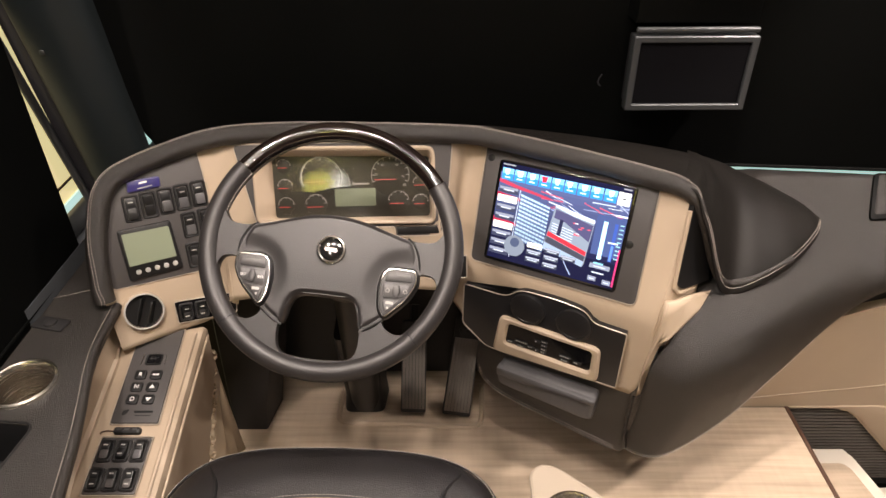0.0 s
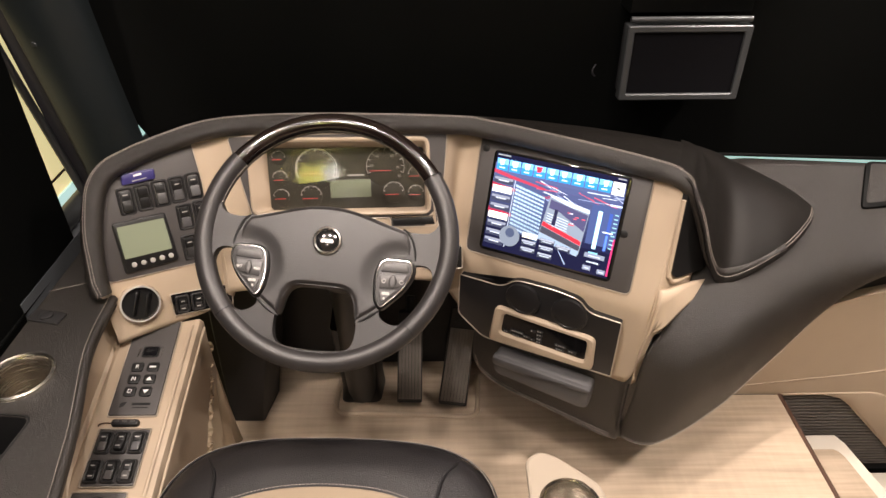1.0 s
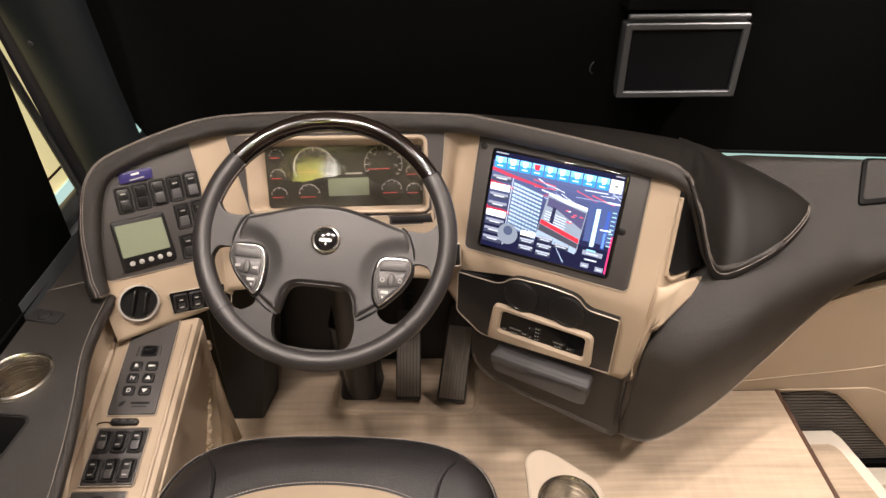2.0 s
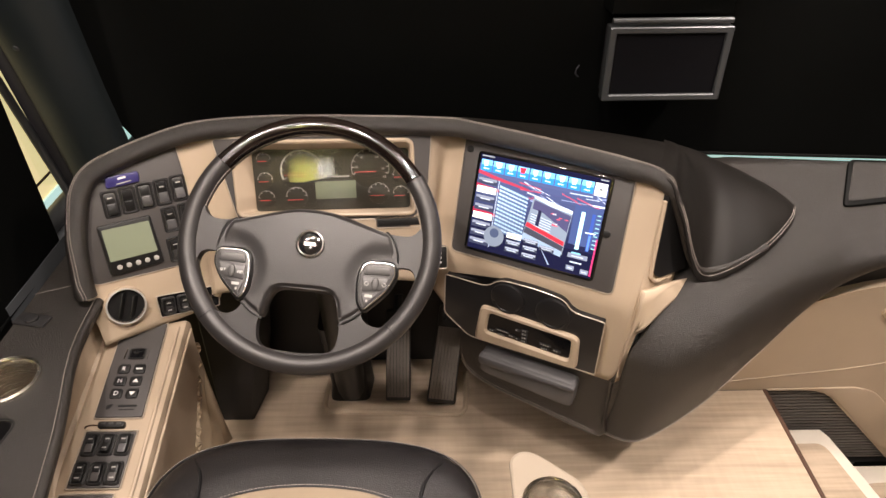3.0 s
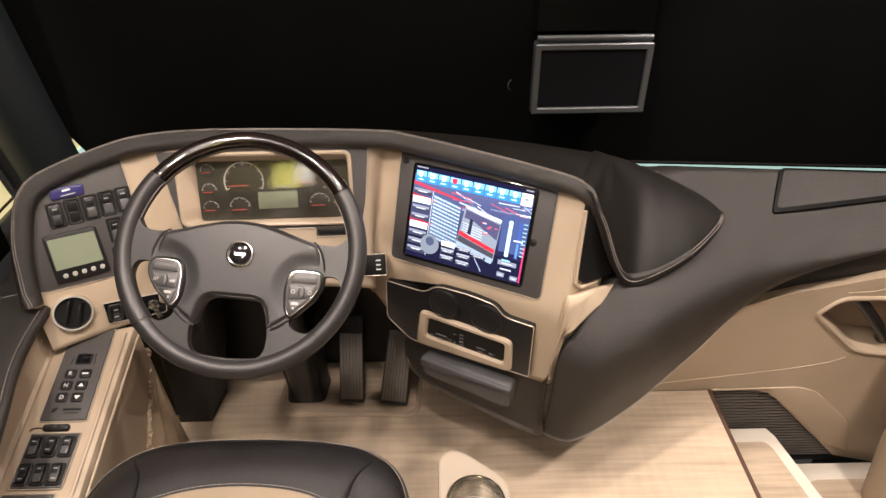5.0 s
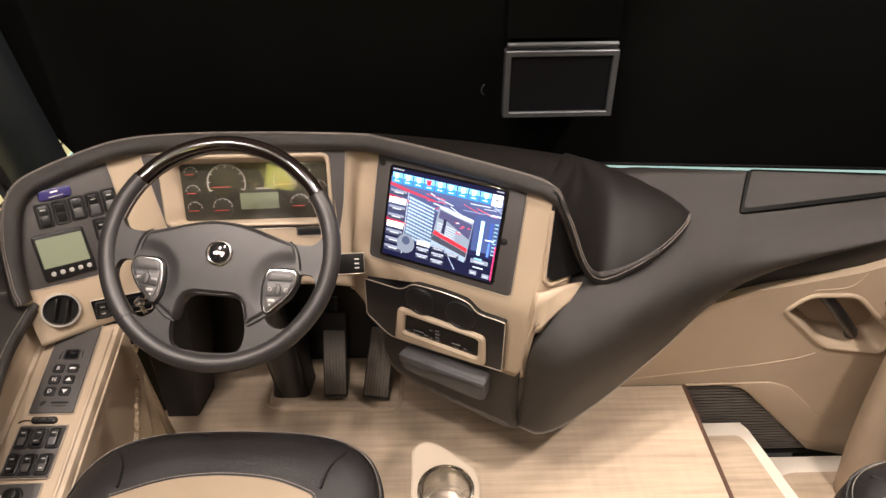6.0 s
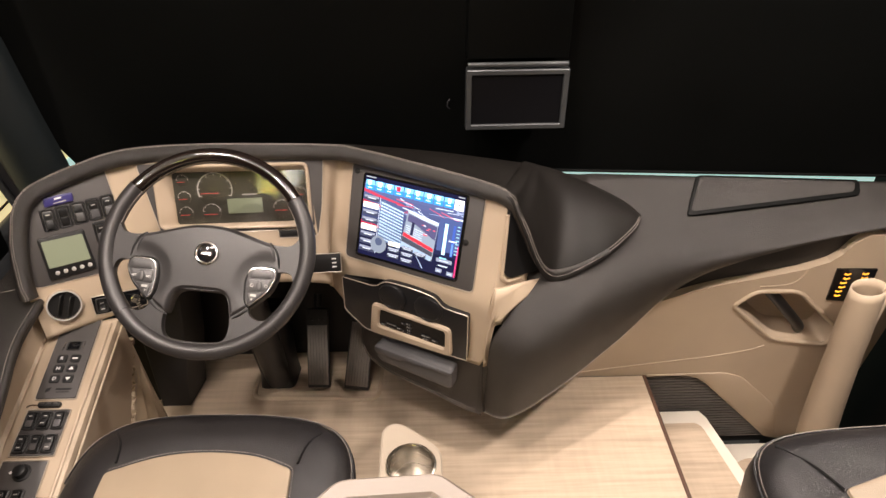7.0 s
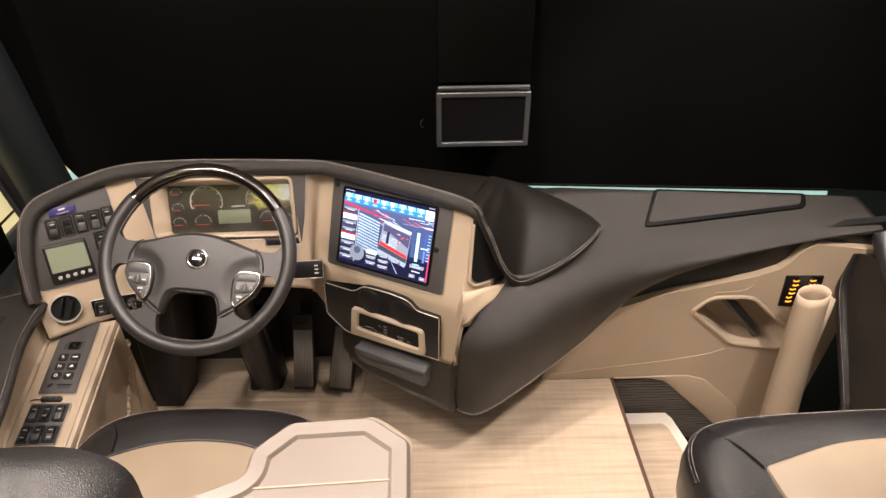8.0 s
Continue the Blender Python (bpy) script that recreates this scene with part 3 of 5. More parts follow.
# lower leather wrap that sweeps to the entry
WRAP = [
    [(0.54, 1.06, 0.60), (0.487, 0.99, 0.572), (0.443, 0.935, 0.525), (0.402, 0.9145, 0.455), (0.398, 0.915, 0.36), (0.396, 0.926, 0.27), (0.391, 0.946, 0.178)],
    [(0.60, 1.3, 0.662), (0.535, 1.02, 0.585), (0.505, 0.935, 0.53), (0.485, 0.893, 0.46), (0.475, 0.882, 0.38), (0.465, 0.882, 0.30), (0.455, 0.893, 0.213)],
    [(0.68, 1.335, 0.663), (0.64, 1.08, 0.595), (0.62, 0.975, 0.548), (0.602, 0.93, 0.49), (0.595, 0.918, 0.42), (0.588, 0.92, 0.355), (0.58, 0.926, 0.282)],
    [(0.78, 1.336, 0.66), (0.78, 1.18, 0.605), (0.775, 1.075, 0.56), (0.765, 1.028, 0.51), (0.755, 1.014, 0.445), (0.75, 1.024, 0.385), (0.745, 1.04, 0.324)],
    [(0.96, 1.338, 0.65), (0.955, 1.24, 0.598), (0.95, 1.165, 0.564), (0.95, 1.125, 0.53), (0.95, 1.113, 0.495), (0.95, 1.128, 0.46), (0.95, 1.155, 0.43)],
    [(1.2, 1.336, 0.638), (1.2, 1.26, 0.605), (1.2, 1.19, 0.585), (1.2, 1.15, 0.562), (1.2, 1.142, 0.55), (1.2, 1.152, 0.54), (1.2, 1.175, 0.529)],
    [(1.4, 1.336, 0.629), (1.4, 1.27, 0.614), (1.4, 1.21, 0.602), (1.4, 1.172, 0.588), (1.4, 1.163, 0.58), (1.4, 1.17, 0.574), (1.4, 1.184, 0.567)],
    [(1.6, 1.335, 0.62), (1.6, 1.28, 0.618), (1.6, 1.23, 0.612), (1.6, 1.195, 0.605), (1.6, 1.183, 0.6), (1.6, 1.185, 0.593), (1.6, 1.19, 0.586)],
]
across = [catmull(c, 8) for c in zip(*WRAP)]
wrap = [catmull(s, 5) for s in zip(*across)]
solid(part("lower_wrap", loft(wrap), LEATHER, dash, "dark grained leather wrap sweeping down to the floor"), 0.012, -1)
for k in (-2, -3):
    part("wrap_stitching", stitches([s[-1].lerp(s[-6], 0.05 - 0.075 * (k + 2)) + Vector((0, -0.0022, -0.001)) for s in wrap], 0.006, 0.004, 0.0006), THREAD, dash)["kind"] = "stuff"
base_out = catmull([(-0.135, -0.06), (-0.14, -0.16), (-0.118, -0.212), (-0.06, -0.24), (0.05, -0.256), (0.212, -0.273), (0.213, -0.18), (0.213, -0.06)], 4)
part("console_base", slab(FRL, base_out, -0.3, 0.0, 0.012), LEATHER, dash, "dark leather console base")
for lift in (0.006, 0.013):
    part("base_stitching", stitches([FRL @ Vector((p.x, p.y + lift, 0.0006)) for p in catmull([(-0.128, -0.175), (-0.112, -0.207), (-0.06, -0.234), (0.05, -0.25), (0.2, -0.266)], 10)]), THREAD, dash)["kind"] = "stuff"
part("base_seam", tube([FRL @ Vector(p) for p in ((0.216, -0.09, 0.002), (0.215, -0.18, 0.002), (0.212, -0.27, -0.006))], 0.0025, 6), BLACK, dash)
part("wrap_back", box((0.47, 1.275, 0.5), (0.70, 1.345, 0.64)), LEATHER, dash)
# lid on the dash top
FLID = plane_frame((0.943, 1.234, 0.596), 0, 64)
part("lid", slab(FLID, rounded([(0.006, 0.002), (0.46, 0.056), (0.474, 0.088), (0.054, 0.112)], [0.014, 0.012, 0.012, 0.008]), -0.012, 0.008, 0.003), LEATHER, dash, "leather-covered access lid")
part("lid_gap", slab(FLID, rounded([(-0.006, -0.010), (0.474, 0.046), (0.486, 0.094), (0.046, 0.118)], 0.014), -0.014, 0.0068, 0.001), FABRIC, dash)

# right black panel with round covers, climate unit and tray
blk = rounded([(-0.163, 0.071), (-0.066, 0.073), (-0.04, 0.1), (0.04, 0.104), (0.095, 0.098), (0.114, 0.075), (0.179, 0.073), (0.178, -0.068), (-0.106, -0.079), (-0.165, -0.034)], [0.003, 0.022, 0.035, 0.03, 0.03, 0.02, 0.003, 0.003, 0.012, 0.01])
FB = at(FRL, 0, 0, 0.0145)
pan = thing("accessory_panel", "satin black accessory panel with a pale metal edge", "panel")
part("plate", slab(FB, blk, -0.012, 0.002, 0.001), SATIN, pan)
part("edge_trim", tube([FB @ Vector((p.x, p.y, 0.002)) for p in inset(blk, -0.001)], 0.0014, 6, closed=True), TRIM, pan)
for cx, cy in ((-0.02, 0.06), (0.078, 0.058)):
    part("round_cover", slab(FB, circle(0.037, 32, cx, cy), 0.0, 0.009, 0.003), SATIN, pan)
    part("cover_lip", tube([FB @ Vector((cx + 0.03 * math.cos(a), cy + 0.03 * math.sin(a), 0.0088)) for a in [radians(200 + 140 * i / 12) for i in range(13)]], 0.0016, 6), SATIN, pan)
clim = thing("climate_control", "beige framed black climate control panel with small buttons", "control panel")
o_out = rounded([(-0.09, -0.077), (0.142, -0.068), (0.138, 0.02), (-0.077, 0.025)], 0.016)
i_in = rounded([(-0.063, -0.045), (0.123, -0.048), (0.123, 0.007), (-0.057, 0.01)], 0.009)
part("frame", ringplate(FB, o_out, i_in, -0.004, 0.011, 0.004), BEIGE, clim)
part("face", slab(FB, i_in, -0.004, 0.0035), GLOSS, clim)
for bx, by, bw in [(-0.052, -0.052, 0.014), (-0.03, -0.044, 0.026), (-0.03, -0.055, 0.016), (-0.008, -0.049, 0.011), (0.005, -0.028, 0.008), (0.006, -0.052, 0.006),
                   (0.02, -0.024, 0.01), (0.02, -0.034, 0.01), (0.02, -0.044, 0.01), (0.02, -0.053, 0.01), (0.066, -0.044, 0.022), (0.066, -0.054, 0.016), (0.092, -0.05, 0.014)]:
    bx, by = bx + 0.003, by + 0.013
    part("button", slab(FB, rect(bw + 0.003, 0.007, 0.001, bx, by), 0.0035, 0.0055, 0.0005), SATIN, clim)
    for k in range(max(1, int(bw / 0.005))):
        part("marking", slab(FB, rect(0.0026, 0.0028, 0.0008, bx - bw * 0.35 + 0.005 * k, by), 0.0055, 0.0059), DIMWHITE, clim)
tray = thing("pull_out_tray", "closed grey plastic pull-out tray under the dash", "tray")
part("body", slab(FRL, rounded([(-0.07, -0.105), (0.148, -0.105), (0.146, -0.172), (0.13, -0.178), (-0.06, -0.166), (-0.072, -0.155)], 0.012), -0.1, 0.03, 0.008), GREY_TRAY, tray)
part("lip", slab(FRL, rounded([(-0.072, -0.108), (0.148, -0.108), (0.148, -0.121), (0.03, -0.124), (-0.0, -0.132), (-0.072, -0.13)], 0.005), 0.02, 0.038, 0.004), GREY_TRAY, tray)

# ---- steering wheel ----
wheel = thing("steering_wheel", "dark leather steering wheel with a burl wood top and four spokes", "steering wheel")
RR, RT = 0.1985, 0.0165


def rim_arc(a0, a1, r, n):
    return [FW @ Vector((RR * math.cos(radians(a0 + (a1 - a0) * i / n)), RR * math.sin(radians(a0 + (a1 - a0) * i / n)), 0)) for i in range(n + 1)]


part("rim_wood", tube(rim_arc(36.5, 143.5, RR, 30), RT - 0.0012, 16), WOODRIM, wheel, "glossy dark burl wood rim section")
part("rim_leather", tube(rim_arc(143.5, 396.5, RR, 64), RT, 16), WHEEL_LEATHER, wheel, "grey-black leather rim section")
for a0, a1 in ((144, 168), (12, 36)):
    part("rim_stitching", stitches([FW @ Vector((0.1822 * math.cos(radians(a)), 0.1822 * math.sin(radians(a)), 0.0045)) for a in range(a0, a1)], 0.005, 0.0035), THREAD, wheel)["kind"] = "stuff"
for a in (143.5, 36.5, 222, 318):
    part("rim_joint", tube([FW @ (Vector((RR * math.cos(radians(a)), RR * math.sin(radians(a)), 0)) + Vector((math.cos(radians(a)) * math.cos(b), math.sin(radians(a)) * math.cos(b), math.sin(b))) * (RT + 0.0001)) for b in [2 * math.pi * i / 16 for i in range(16)]], 0.0009, 5, closed=True), BLACK, wheel)


def arc2(a0, a1, r, n):
    return [Vector((r * math.cos(radians(a0 + (a1 - a0) * i / n)), r * math.sin(radians(a0 + (a1 - a0) * i / n)))) for i in range(n + 1)]


def many_holed(M, outer, holes, z0, z1):
    bm = bmesh.new()
    both = []
    for z in (z0, z1):
        ringset = [[bm.verts.new(M @ Vector((p[0], p[1], z))) for p in P] for P in [outer] + holes]
        bmesh.ops.triangle_fill(bm, use_beauty=True, edges=[bm.edges.new((r[i - 1], r[i])) for r in ringset for i in range(len(r))])
        both.append(ringset)
    for a, b in zip(both[0], both[1]):
        for i in range(len(a)):
            bm.faces.new((a[i - 1], a[i], b[i], b[i - 1]))
    return bm


RI = 0.185
upper = arc2(14, 166, RI, 24) + catmull([(-0.178, 0.041), (-0.17, 0.029), (-0.155, 0.023), (-0.128, 0.024), (-0.08, 0.036), (-0.03, 0.049), (0.0, 0.051), (0.03, 0.049), (0.08, 0.036), (0.128, 0.024), (0.158, 0.023), (0.171, 0.029), (0.179, 0.041)], 3)
sideL = catmull([(-0.171, -0.033), (-0.15, -0.03), (-0.135, -0.045), (-0.128, -0.075), (-0.108, -0.094), (-0.097, -0.108), (-0.102, -0.121), (-0.122, -0.129), (-0.146, -0.118), (-0.166, -0.088), (-0.177, -0.055)], 4, True)
sideR = [Vector((-p.x, p.y)) for p in sideL][::-1]
lower = rounded([(-0.062, -0.176), (-0.069, -0.138), (-0.058, -0.1), (-0.047, -0.078), (0.047, -0.078), (0.057, -0.1), (0.066, -0.138), (0.06, -0.176), (0.0, -0.182)], [0.03, 0.02, 0.02, 0.018, 0.018, 0.02, 0.02, 0.03, 0.08])
plate = part("spokes", many_holed(FW, arc2(0, 352, 0.194, 44), [upper, sideL, sideR, lower], -0.012, 0.0068), WHEEL_LEATHER, wheel, "four leather-covered spokes", False)
for hole in (upper, sideL, sideR, lower):
    part("spoke_edge", tube([FW @ Vector((p.x, p.y, -0.003)) for p in inset(hole, -0.009)], 0.0098, 12, closed=True), WHEEL_LEATHER, wheel)
half = [(0.0, 0.054), (0.03, 0.052), (0.06, 0.045), (0.085, 0.0375), (0.11, 0.03), (0.127, 0.0252), (0.135, 0.016), (0.142, -0.003), (0.145, -0.02), (0.146, -0.036), (0.136, -0.068), (0.115, -0.09), (0.1, -0.103), (0.088, -0.113), (0.074, -0.123), (0.063, -0.1285), (0.0578, -0.118), (0.0542, -0.1), (0.0472, -0.0868), (0.036, -0.081), (0.018, -0.08), (0.0, -0.08)]
outline = catmull(half + [(-x, y) for x, y in half[-2:0:-1]], 3, True)


def hub_height(x, y):
    """The pad is proud in the middle and dished round the two key pads."""
    q = math.hypot((abs(x) - 0.122) / 0.054, (y + 0.055) / 0.056)
    dish = max(0.0, min(1.0, (1.2 - q) / 0.5))
    swell = 0.0025 * max(0.0, 1 - (x / 0.12) ** 2) * max(0.0, 1 - ((y + 0.01) / 0.09) ** 2)
    return 0.0112 + swell - 0.0045 * dish * dish * (3 - 2 * dish)


def hub_mesh():
    bm = bmesh.new()
    steps = ((0.0, -0.02, 0.0), (0.0, -0.004, 0.0), (0.0008, 0.001, 0.0), (0.0024, 0.005, 0.3), (0.0048, 0.0085, 0.7), (0.0085, 0.0112, 1.0))
    rims = []
    for d, z, follow in steps:
        rims.append([bm.verts.new((p.x, p.y, z + (hub_height(p.x, p.y) - 0.0112) * follow)) for p in inset(outline, d)])
    k = len(outline)
    for r0, r1 in zip(rims, rims[1:]):
        for i in range(k):
            bm.faces.new((r0[i - 1], r0[i], r1[i], r1[i - 1]))
    loop = [Vector((v.co.x, v.co.y)) for v in rims[-1]]
    grid = [Vector((0.004 * i, 0.004 * j)) for i in range(-36, 37) for j in range(-33, 14)]
    flat, _, faces = mathutils.geometry.delaunay_2d_cdt(loop + grid, [(i, (i + 1) % k) for i in range(k)], [list(range(k))], 1, 1e-5)[:3]
    vs = [bm.verts.new((p.x, p.y, hub_height(p.x, p.y))) for p in flat]
    for f in faces:
        bm.faces.new([vs[i] for i in f])
    bmesh.ops.remove_doubles(bm, verts=bm.verts, dist=2e-5)
    bm.transform(FW)
    return bm


part("hub_pad", hub_mesh(), WHEEL_LEATHER, wheel, "grey-black padded hub")
for s in (1, -1):
    part("seam", tube([FW @ Vector(p) for p in catmull([(s * 0.123, 0.027, 0.002), (s * 0.131, 0.021, 0.0075), (s * 0.138, 0.012, 0.0078), (s * 0.1445, -0.006, 0.0072), (s * 0.1475, -0.024, 0.005)], 5)], 0.0021, 6), BLACK, wheel)
    part("lower_seam", tube([FW @ Vector(p) for p in catmull([(s * 0.102, -0.1035, 0.003), (s * 0.089, -0.1145, 0.0072), (s * 0.075, -0.1245, 0.0072), (s * 0.062, -0.131, 0.003)], 5)], 0.0021, 6), BLACK, wheel)
    # button cluster
    key = rounded([(s * 0.094, -0.026), (s * 0.141, -0.026), (s * 0.145, -0.044), (s * 0.133, -0.07), (s * 0.099, -0.104), (s * 0.09, -0.09), (s * 0.087, -0.055)], [0.014, 0.008, 0.012, 0.02, 0.006, 0.008, 0.02])
    if s > 0:
        key = key[::-1]
    part("button_housing", rings(bmesh.new(), FW, [(inset(key, -0.006), 0.002), (inset(key, -0.004), 0.012), (inset(key, -0.001), 0.0145), (key, 0.013)]), BLACK, wheel)
    kp = part("key_pad", slab(FW, key, 0.008, 0.017, 0.002), SILVER, wheel, "dark silver key pad with chrome edge")
    part("chrome_edge", tube([FW @ Vector((p.x, p.y, 0.0165)) for p in key], 0.0011, 6, closed=True), CHROME, kp)
    part("button", slab(FW, rounded([(s * 0.097, -0.031), (s * 0.137, -0.031), (s * 0.139, -0.045), (s * 0.094, -0.047)], 0.005), 0.016, 0.0192, 0.0015), SILVER, kp)
    part("button", slab(FW, rounded([(s * 0.093, -0.05), (s * 0.138, -0.048), (s * 0.13, -0.069), (s * 0.094, -0.074)], 0.004), 0.016, 0.0188, 0.0015), SILVER, kp)
    part("button", slab(FW, rounded([(s * 0.094, -0.077), (s * 0.125, -0.073), (s * 0.1, -0.098)], 0.004), 0.016, 0.019, 0.0015), SILVER, kp)
    part("thumb_wheel", slab(at(FW, s * 0.115, -0.061), [Vector((p.x * 0.7, p.y * 1.3)) for p in circle(0.0075, 16)], 0.016, 0.0205, 0.001), SILVER, kp)
    part("thumb_rim", tube([FW @ Vector((s * 0.115 + p.x * 0.7, -0.061 + p.y * 1.3, 0.019)) for p in circle(0.0078, 18)], 0.0007, 5, closed=True), BLACK, kp)
    for mx, my, mw, mh in ((0.106, -0.0805, 0.012, 0.0045), (0.104, -0.0885, 0.003, 0.004)):
        part("marking", slab(FW, rect(mw, mh, 0.001, s * mx, my), 0.019, 0.0194), DIMWHITE, kp)
lettering("SET", at(FW, -0.129, -0.0605, 0.0191), 0.006, WHITE, wheel)
lettering("RES", at(FW, -0.101, -0.062, 0.0191), 0.006, WHITE, wheel)
for mx in (0.101, 0.129):
    part("marking", ringplate(FW, circle(0.0034, 14, mx, -0.061), circle(0.0026, 14, mx, -0.061), 0.0185, 0.0192), DIMWHITE, wheel)
badge = part("badge", slab(FW, circle(0.0205, 32, 0.003, -0.006), 0.009, 0.0155, 0.002), GLOSS, wheel, "round chrome-edged badge")
part("badge_ring", tube([FW @ Vector((p.x, p.y, 0.0148)) for p in circle(0.0205, 36, 0.003, -0.006)], 0.0034, 8, closed=True), CHROME, badge)
part("badge_shape", slab(FW, rect(0.019, 0.0055, 0.001, 0.003, -0.006), 0.0153, 0.0162), STEEL, badge)

# column, stalk and boot
column = thing("steering_column", "black steering column with a rubber boot on the floor", "steering column")
axis = FW.col[2].xyz
part("shroud", tube([FW.translation - axis * d for d in (0.02, 0.06, 0.13, 0.2)], lambda t: 0.052 + 0.018 * t, 16), BLACK, column)
part("shaft", tube([FW.translation - axis * 0.2, Vector((-0.205, 1.2, 0.12)), Vector((-0.207, 1.235, 0.02))], 0.04, 12), BLACK, column)
part("boot", rings(bmesh.new(), ID, [(rounded([(-0.262, 1.205), (-0.158, 1.205), (-0.148, 1.3), (-0.27, 1.3)], 0.02), 0.0), (rounded([(-0.257, 1.208), (-0.163, 1.208), (-0.153, 1.3), (-0.262, 1.3)], 0.02), 0.05), (rounded([(-0.262, 1.16), (-0.16, 1.16), (-0.15, 1.28), (-0.265, 1.28)], 0.02), 0.3)]), BLACK, column)
for s, zz in ((1, -0.055), (-1, -0.05)):
    part("stalk", tube([FW @ Vector(p) for p in ((s * 0.05, 0.0, zz), (s * 0.15, 0.0, zz + 0.005), (s * 0.19 if s > 0 else -0.12, 0.004, zz + 0.012))], lambda t: 0.006 + 0.003 * t, 10), BLACK, column)

# ---- pedals ----


def pedal(name, label, lo, hi, w0, w1, ribs):
    p = thing(name, label, "pedal", "pedals")
    a, b = Vector(lo), Vector(hi)
    L = (b - a).length
    yv = (b - a).normalized()
    zv = Vector((1, 0, 0)).cross(yv).normalized()
    xv = yv.cross(zv).normalized()
    M = Matrix((xv, yv, zv)).transposed().to_4x4()
    M.translation = a
    part("plate", slab(M, rounded([(-w0 / 2, 0), (w0 / 2, 0), (w1 / 2, L), (-w1 / 2, L)], 0.006), -0.016, 0.0, 0.003), RUBBER, p)
    for i in range(ribs):
        t = (i + 0.5) / ribs - 0.5
        x0, x1, hw = t * w0 * 0.92, t * w1 * 0.92, w0 / ribs * 0.39
        part("rib", slab(M, [(x0 - hw, 0.012), (x0 + hw, 0.012), (x1 + hw, L * 0.8), (x1 - hw, L * 0.8)], 0.0, 0.0035, 0.0012), PEDAL, p)
    for t in (-0.25, 0, 0.25):
        part("rivet", slab(M, circle(0.0055, 10, t * w1, L * 0.88), 0.0, 0.003, 0.0015), BLACK, p)
    part("arm", tube([M @ Vector((0, L * 0.7, -0.012)), Vector((b.x, 1.33, b.z + 0.02))], 0.012, 8), BLACK, p)
    return p


pedal("brake_pedal", "ribbed black rubber brake pedal", (-0.079, 1.184, 0.02), (-0.073, 1.285, 0.25), 0.066, 0.064, 7)
pedal("accelerator_pedal", "ribbed black rubber accelerator pedal", (0.034, 1.174, 0.02), (0.068, 1.285, 0.26), 0.074, 0.066, 8)
foot = thing("foot_rest", "black moulded foot rest beside the column", "foot rest")
part("face", loft([[Vector((x0, y + 0.1, z)), Vector((x0, y, z)), Vector((x0 + 0.004, y - 0.004, z)), Vector((x1 - 0.004, y - 0.004, z)), Vector((x1, y, z)), Vector((x1 + 0.018, y + 0.1, z))] for x0, x1, y, z in
                   ((-0.544, -0.458, 1.15, 0.0), (-0.542, -0.455, 1.15, 0.02), (-0.54, -0.442, 1.15, 0.1), (-0.536, -0.418, 1.15, 0.22), (-0.533, -0.406, 1.15, 0.32), (-0.53, -0.392, 1.17, 0.5))]), RUBBER, foot)
part("skirt", box((-0.6, 1.17, 0.0), (-0.54, 1.35, 0.5)), BLACK, foot)
pann = thing("floor_mat_rim", "raised beige rim of the pedal floor pan", "floor rim", "", "structure")
part("rim", tube(catmull([(-0.272, 1.3, 0.0), (-0.277, 1.21, 0.0), (-0.265, 1.172, 0.0), (-0.2, 1.166, 0.0), (-0.06, 1.160, 0.0), (0.06, 1.152, 0.0), (0.093, 1.162, 0.0), (0.104, 1.2, 0.0), (0.108, 1.3, 0.0)], 6), 0.007, 8), BEIGE, pann)

# ---- instrument cluster ----
clus = thing("instrument_cluster", "instrument cluster with grey gauges behind glass in a beige hood", "instrument cluster")
fr_o = rounded([(-0.205, 0.004), (-0.168, -0.163), (0.1, -0.163), (0.104, -0.183), (0.193, -0.183), (0.207, -0.11), (0.218, 0.004)][::-1], [0.012, 0.012, 0.012, 0.004, 0.003, 0.003, 0.008])
part("surround", holed(FC, fr_o, inset(rounded([(-0.172, -0.152), (0.184, -0.16), (0.184, -0.004), (-0.172, 0.002)], 0.02), 0.006), -0.01, 0.0025), GREY, clus, "dark grey textured surround")
part("surround_trim", tube([FC @ Vector((p.x, p.y, 0.002)) for p in inset(fr_o, -0.001)], 0.0012, 6, closed=True), TRIM, clus)
b_o = rounded([(-0.172, -0.152), (0.184, -0.16), (0.184, -0.004), (-0.172, 0.002)], 0.02)
b_i = rounded([(-0.14, -0.147), (0.172, -0.15), (0.172, -0.028), (-0.14, -0.022)], 0.008)
part("bezel", rings(bmesh.new(), FC, [(b_o, 0.0), (inset(b_o, 0.001), 0.009), (inset(b_o, 0.004), 0.011), (inset(b_o, 0.008), 0.009), (b_i, -0.032)], False, False), BEIGE, clus, "beige cluster bezel")
part("dial_plate", slab(FC, inset(b_i, -0.004), -0.045, -0.034), DIAL_HAZED, clus)


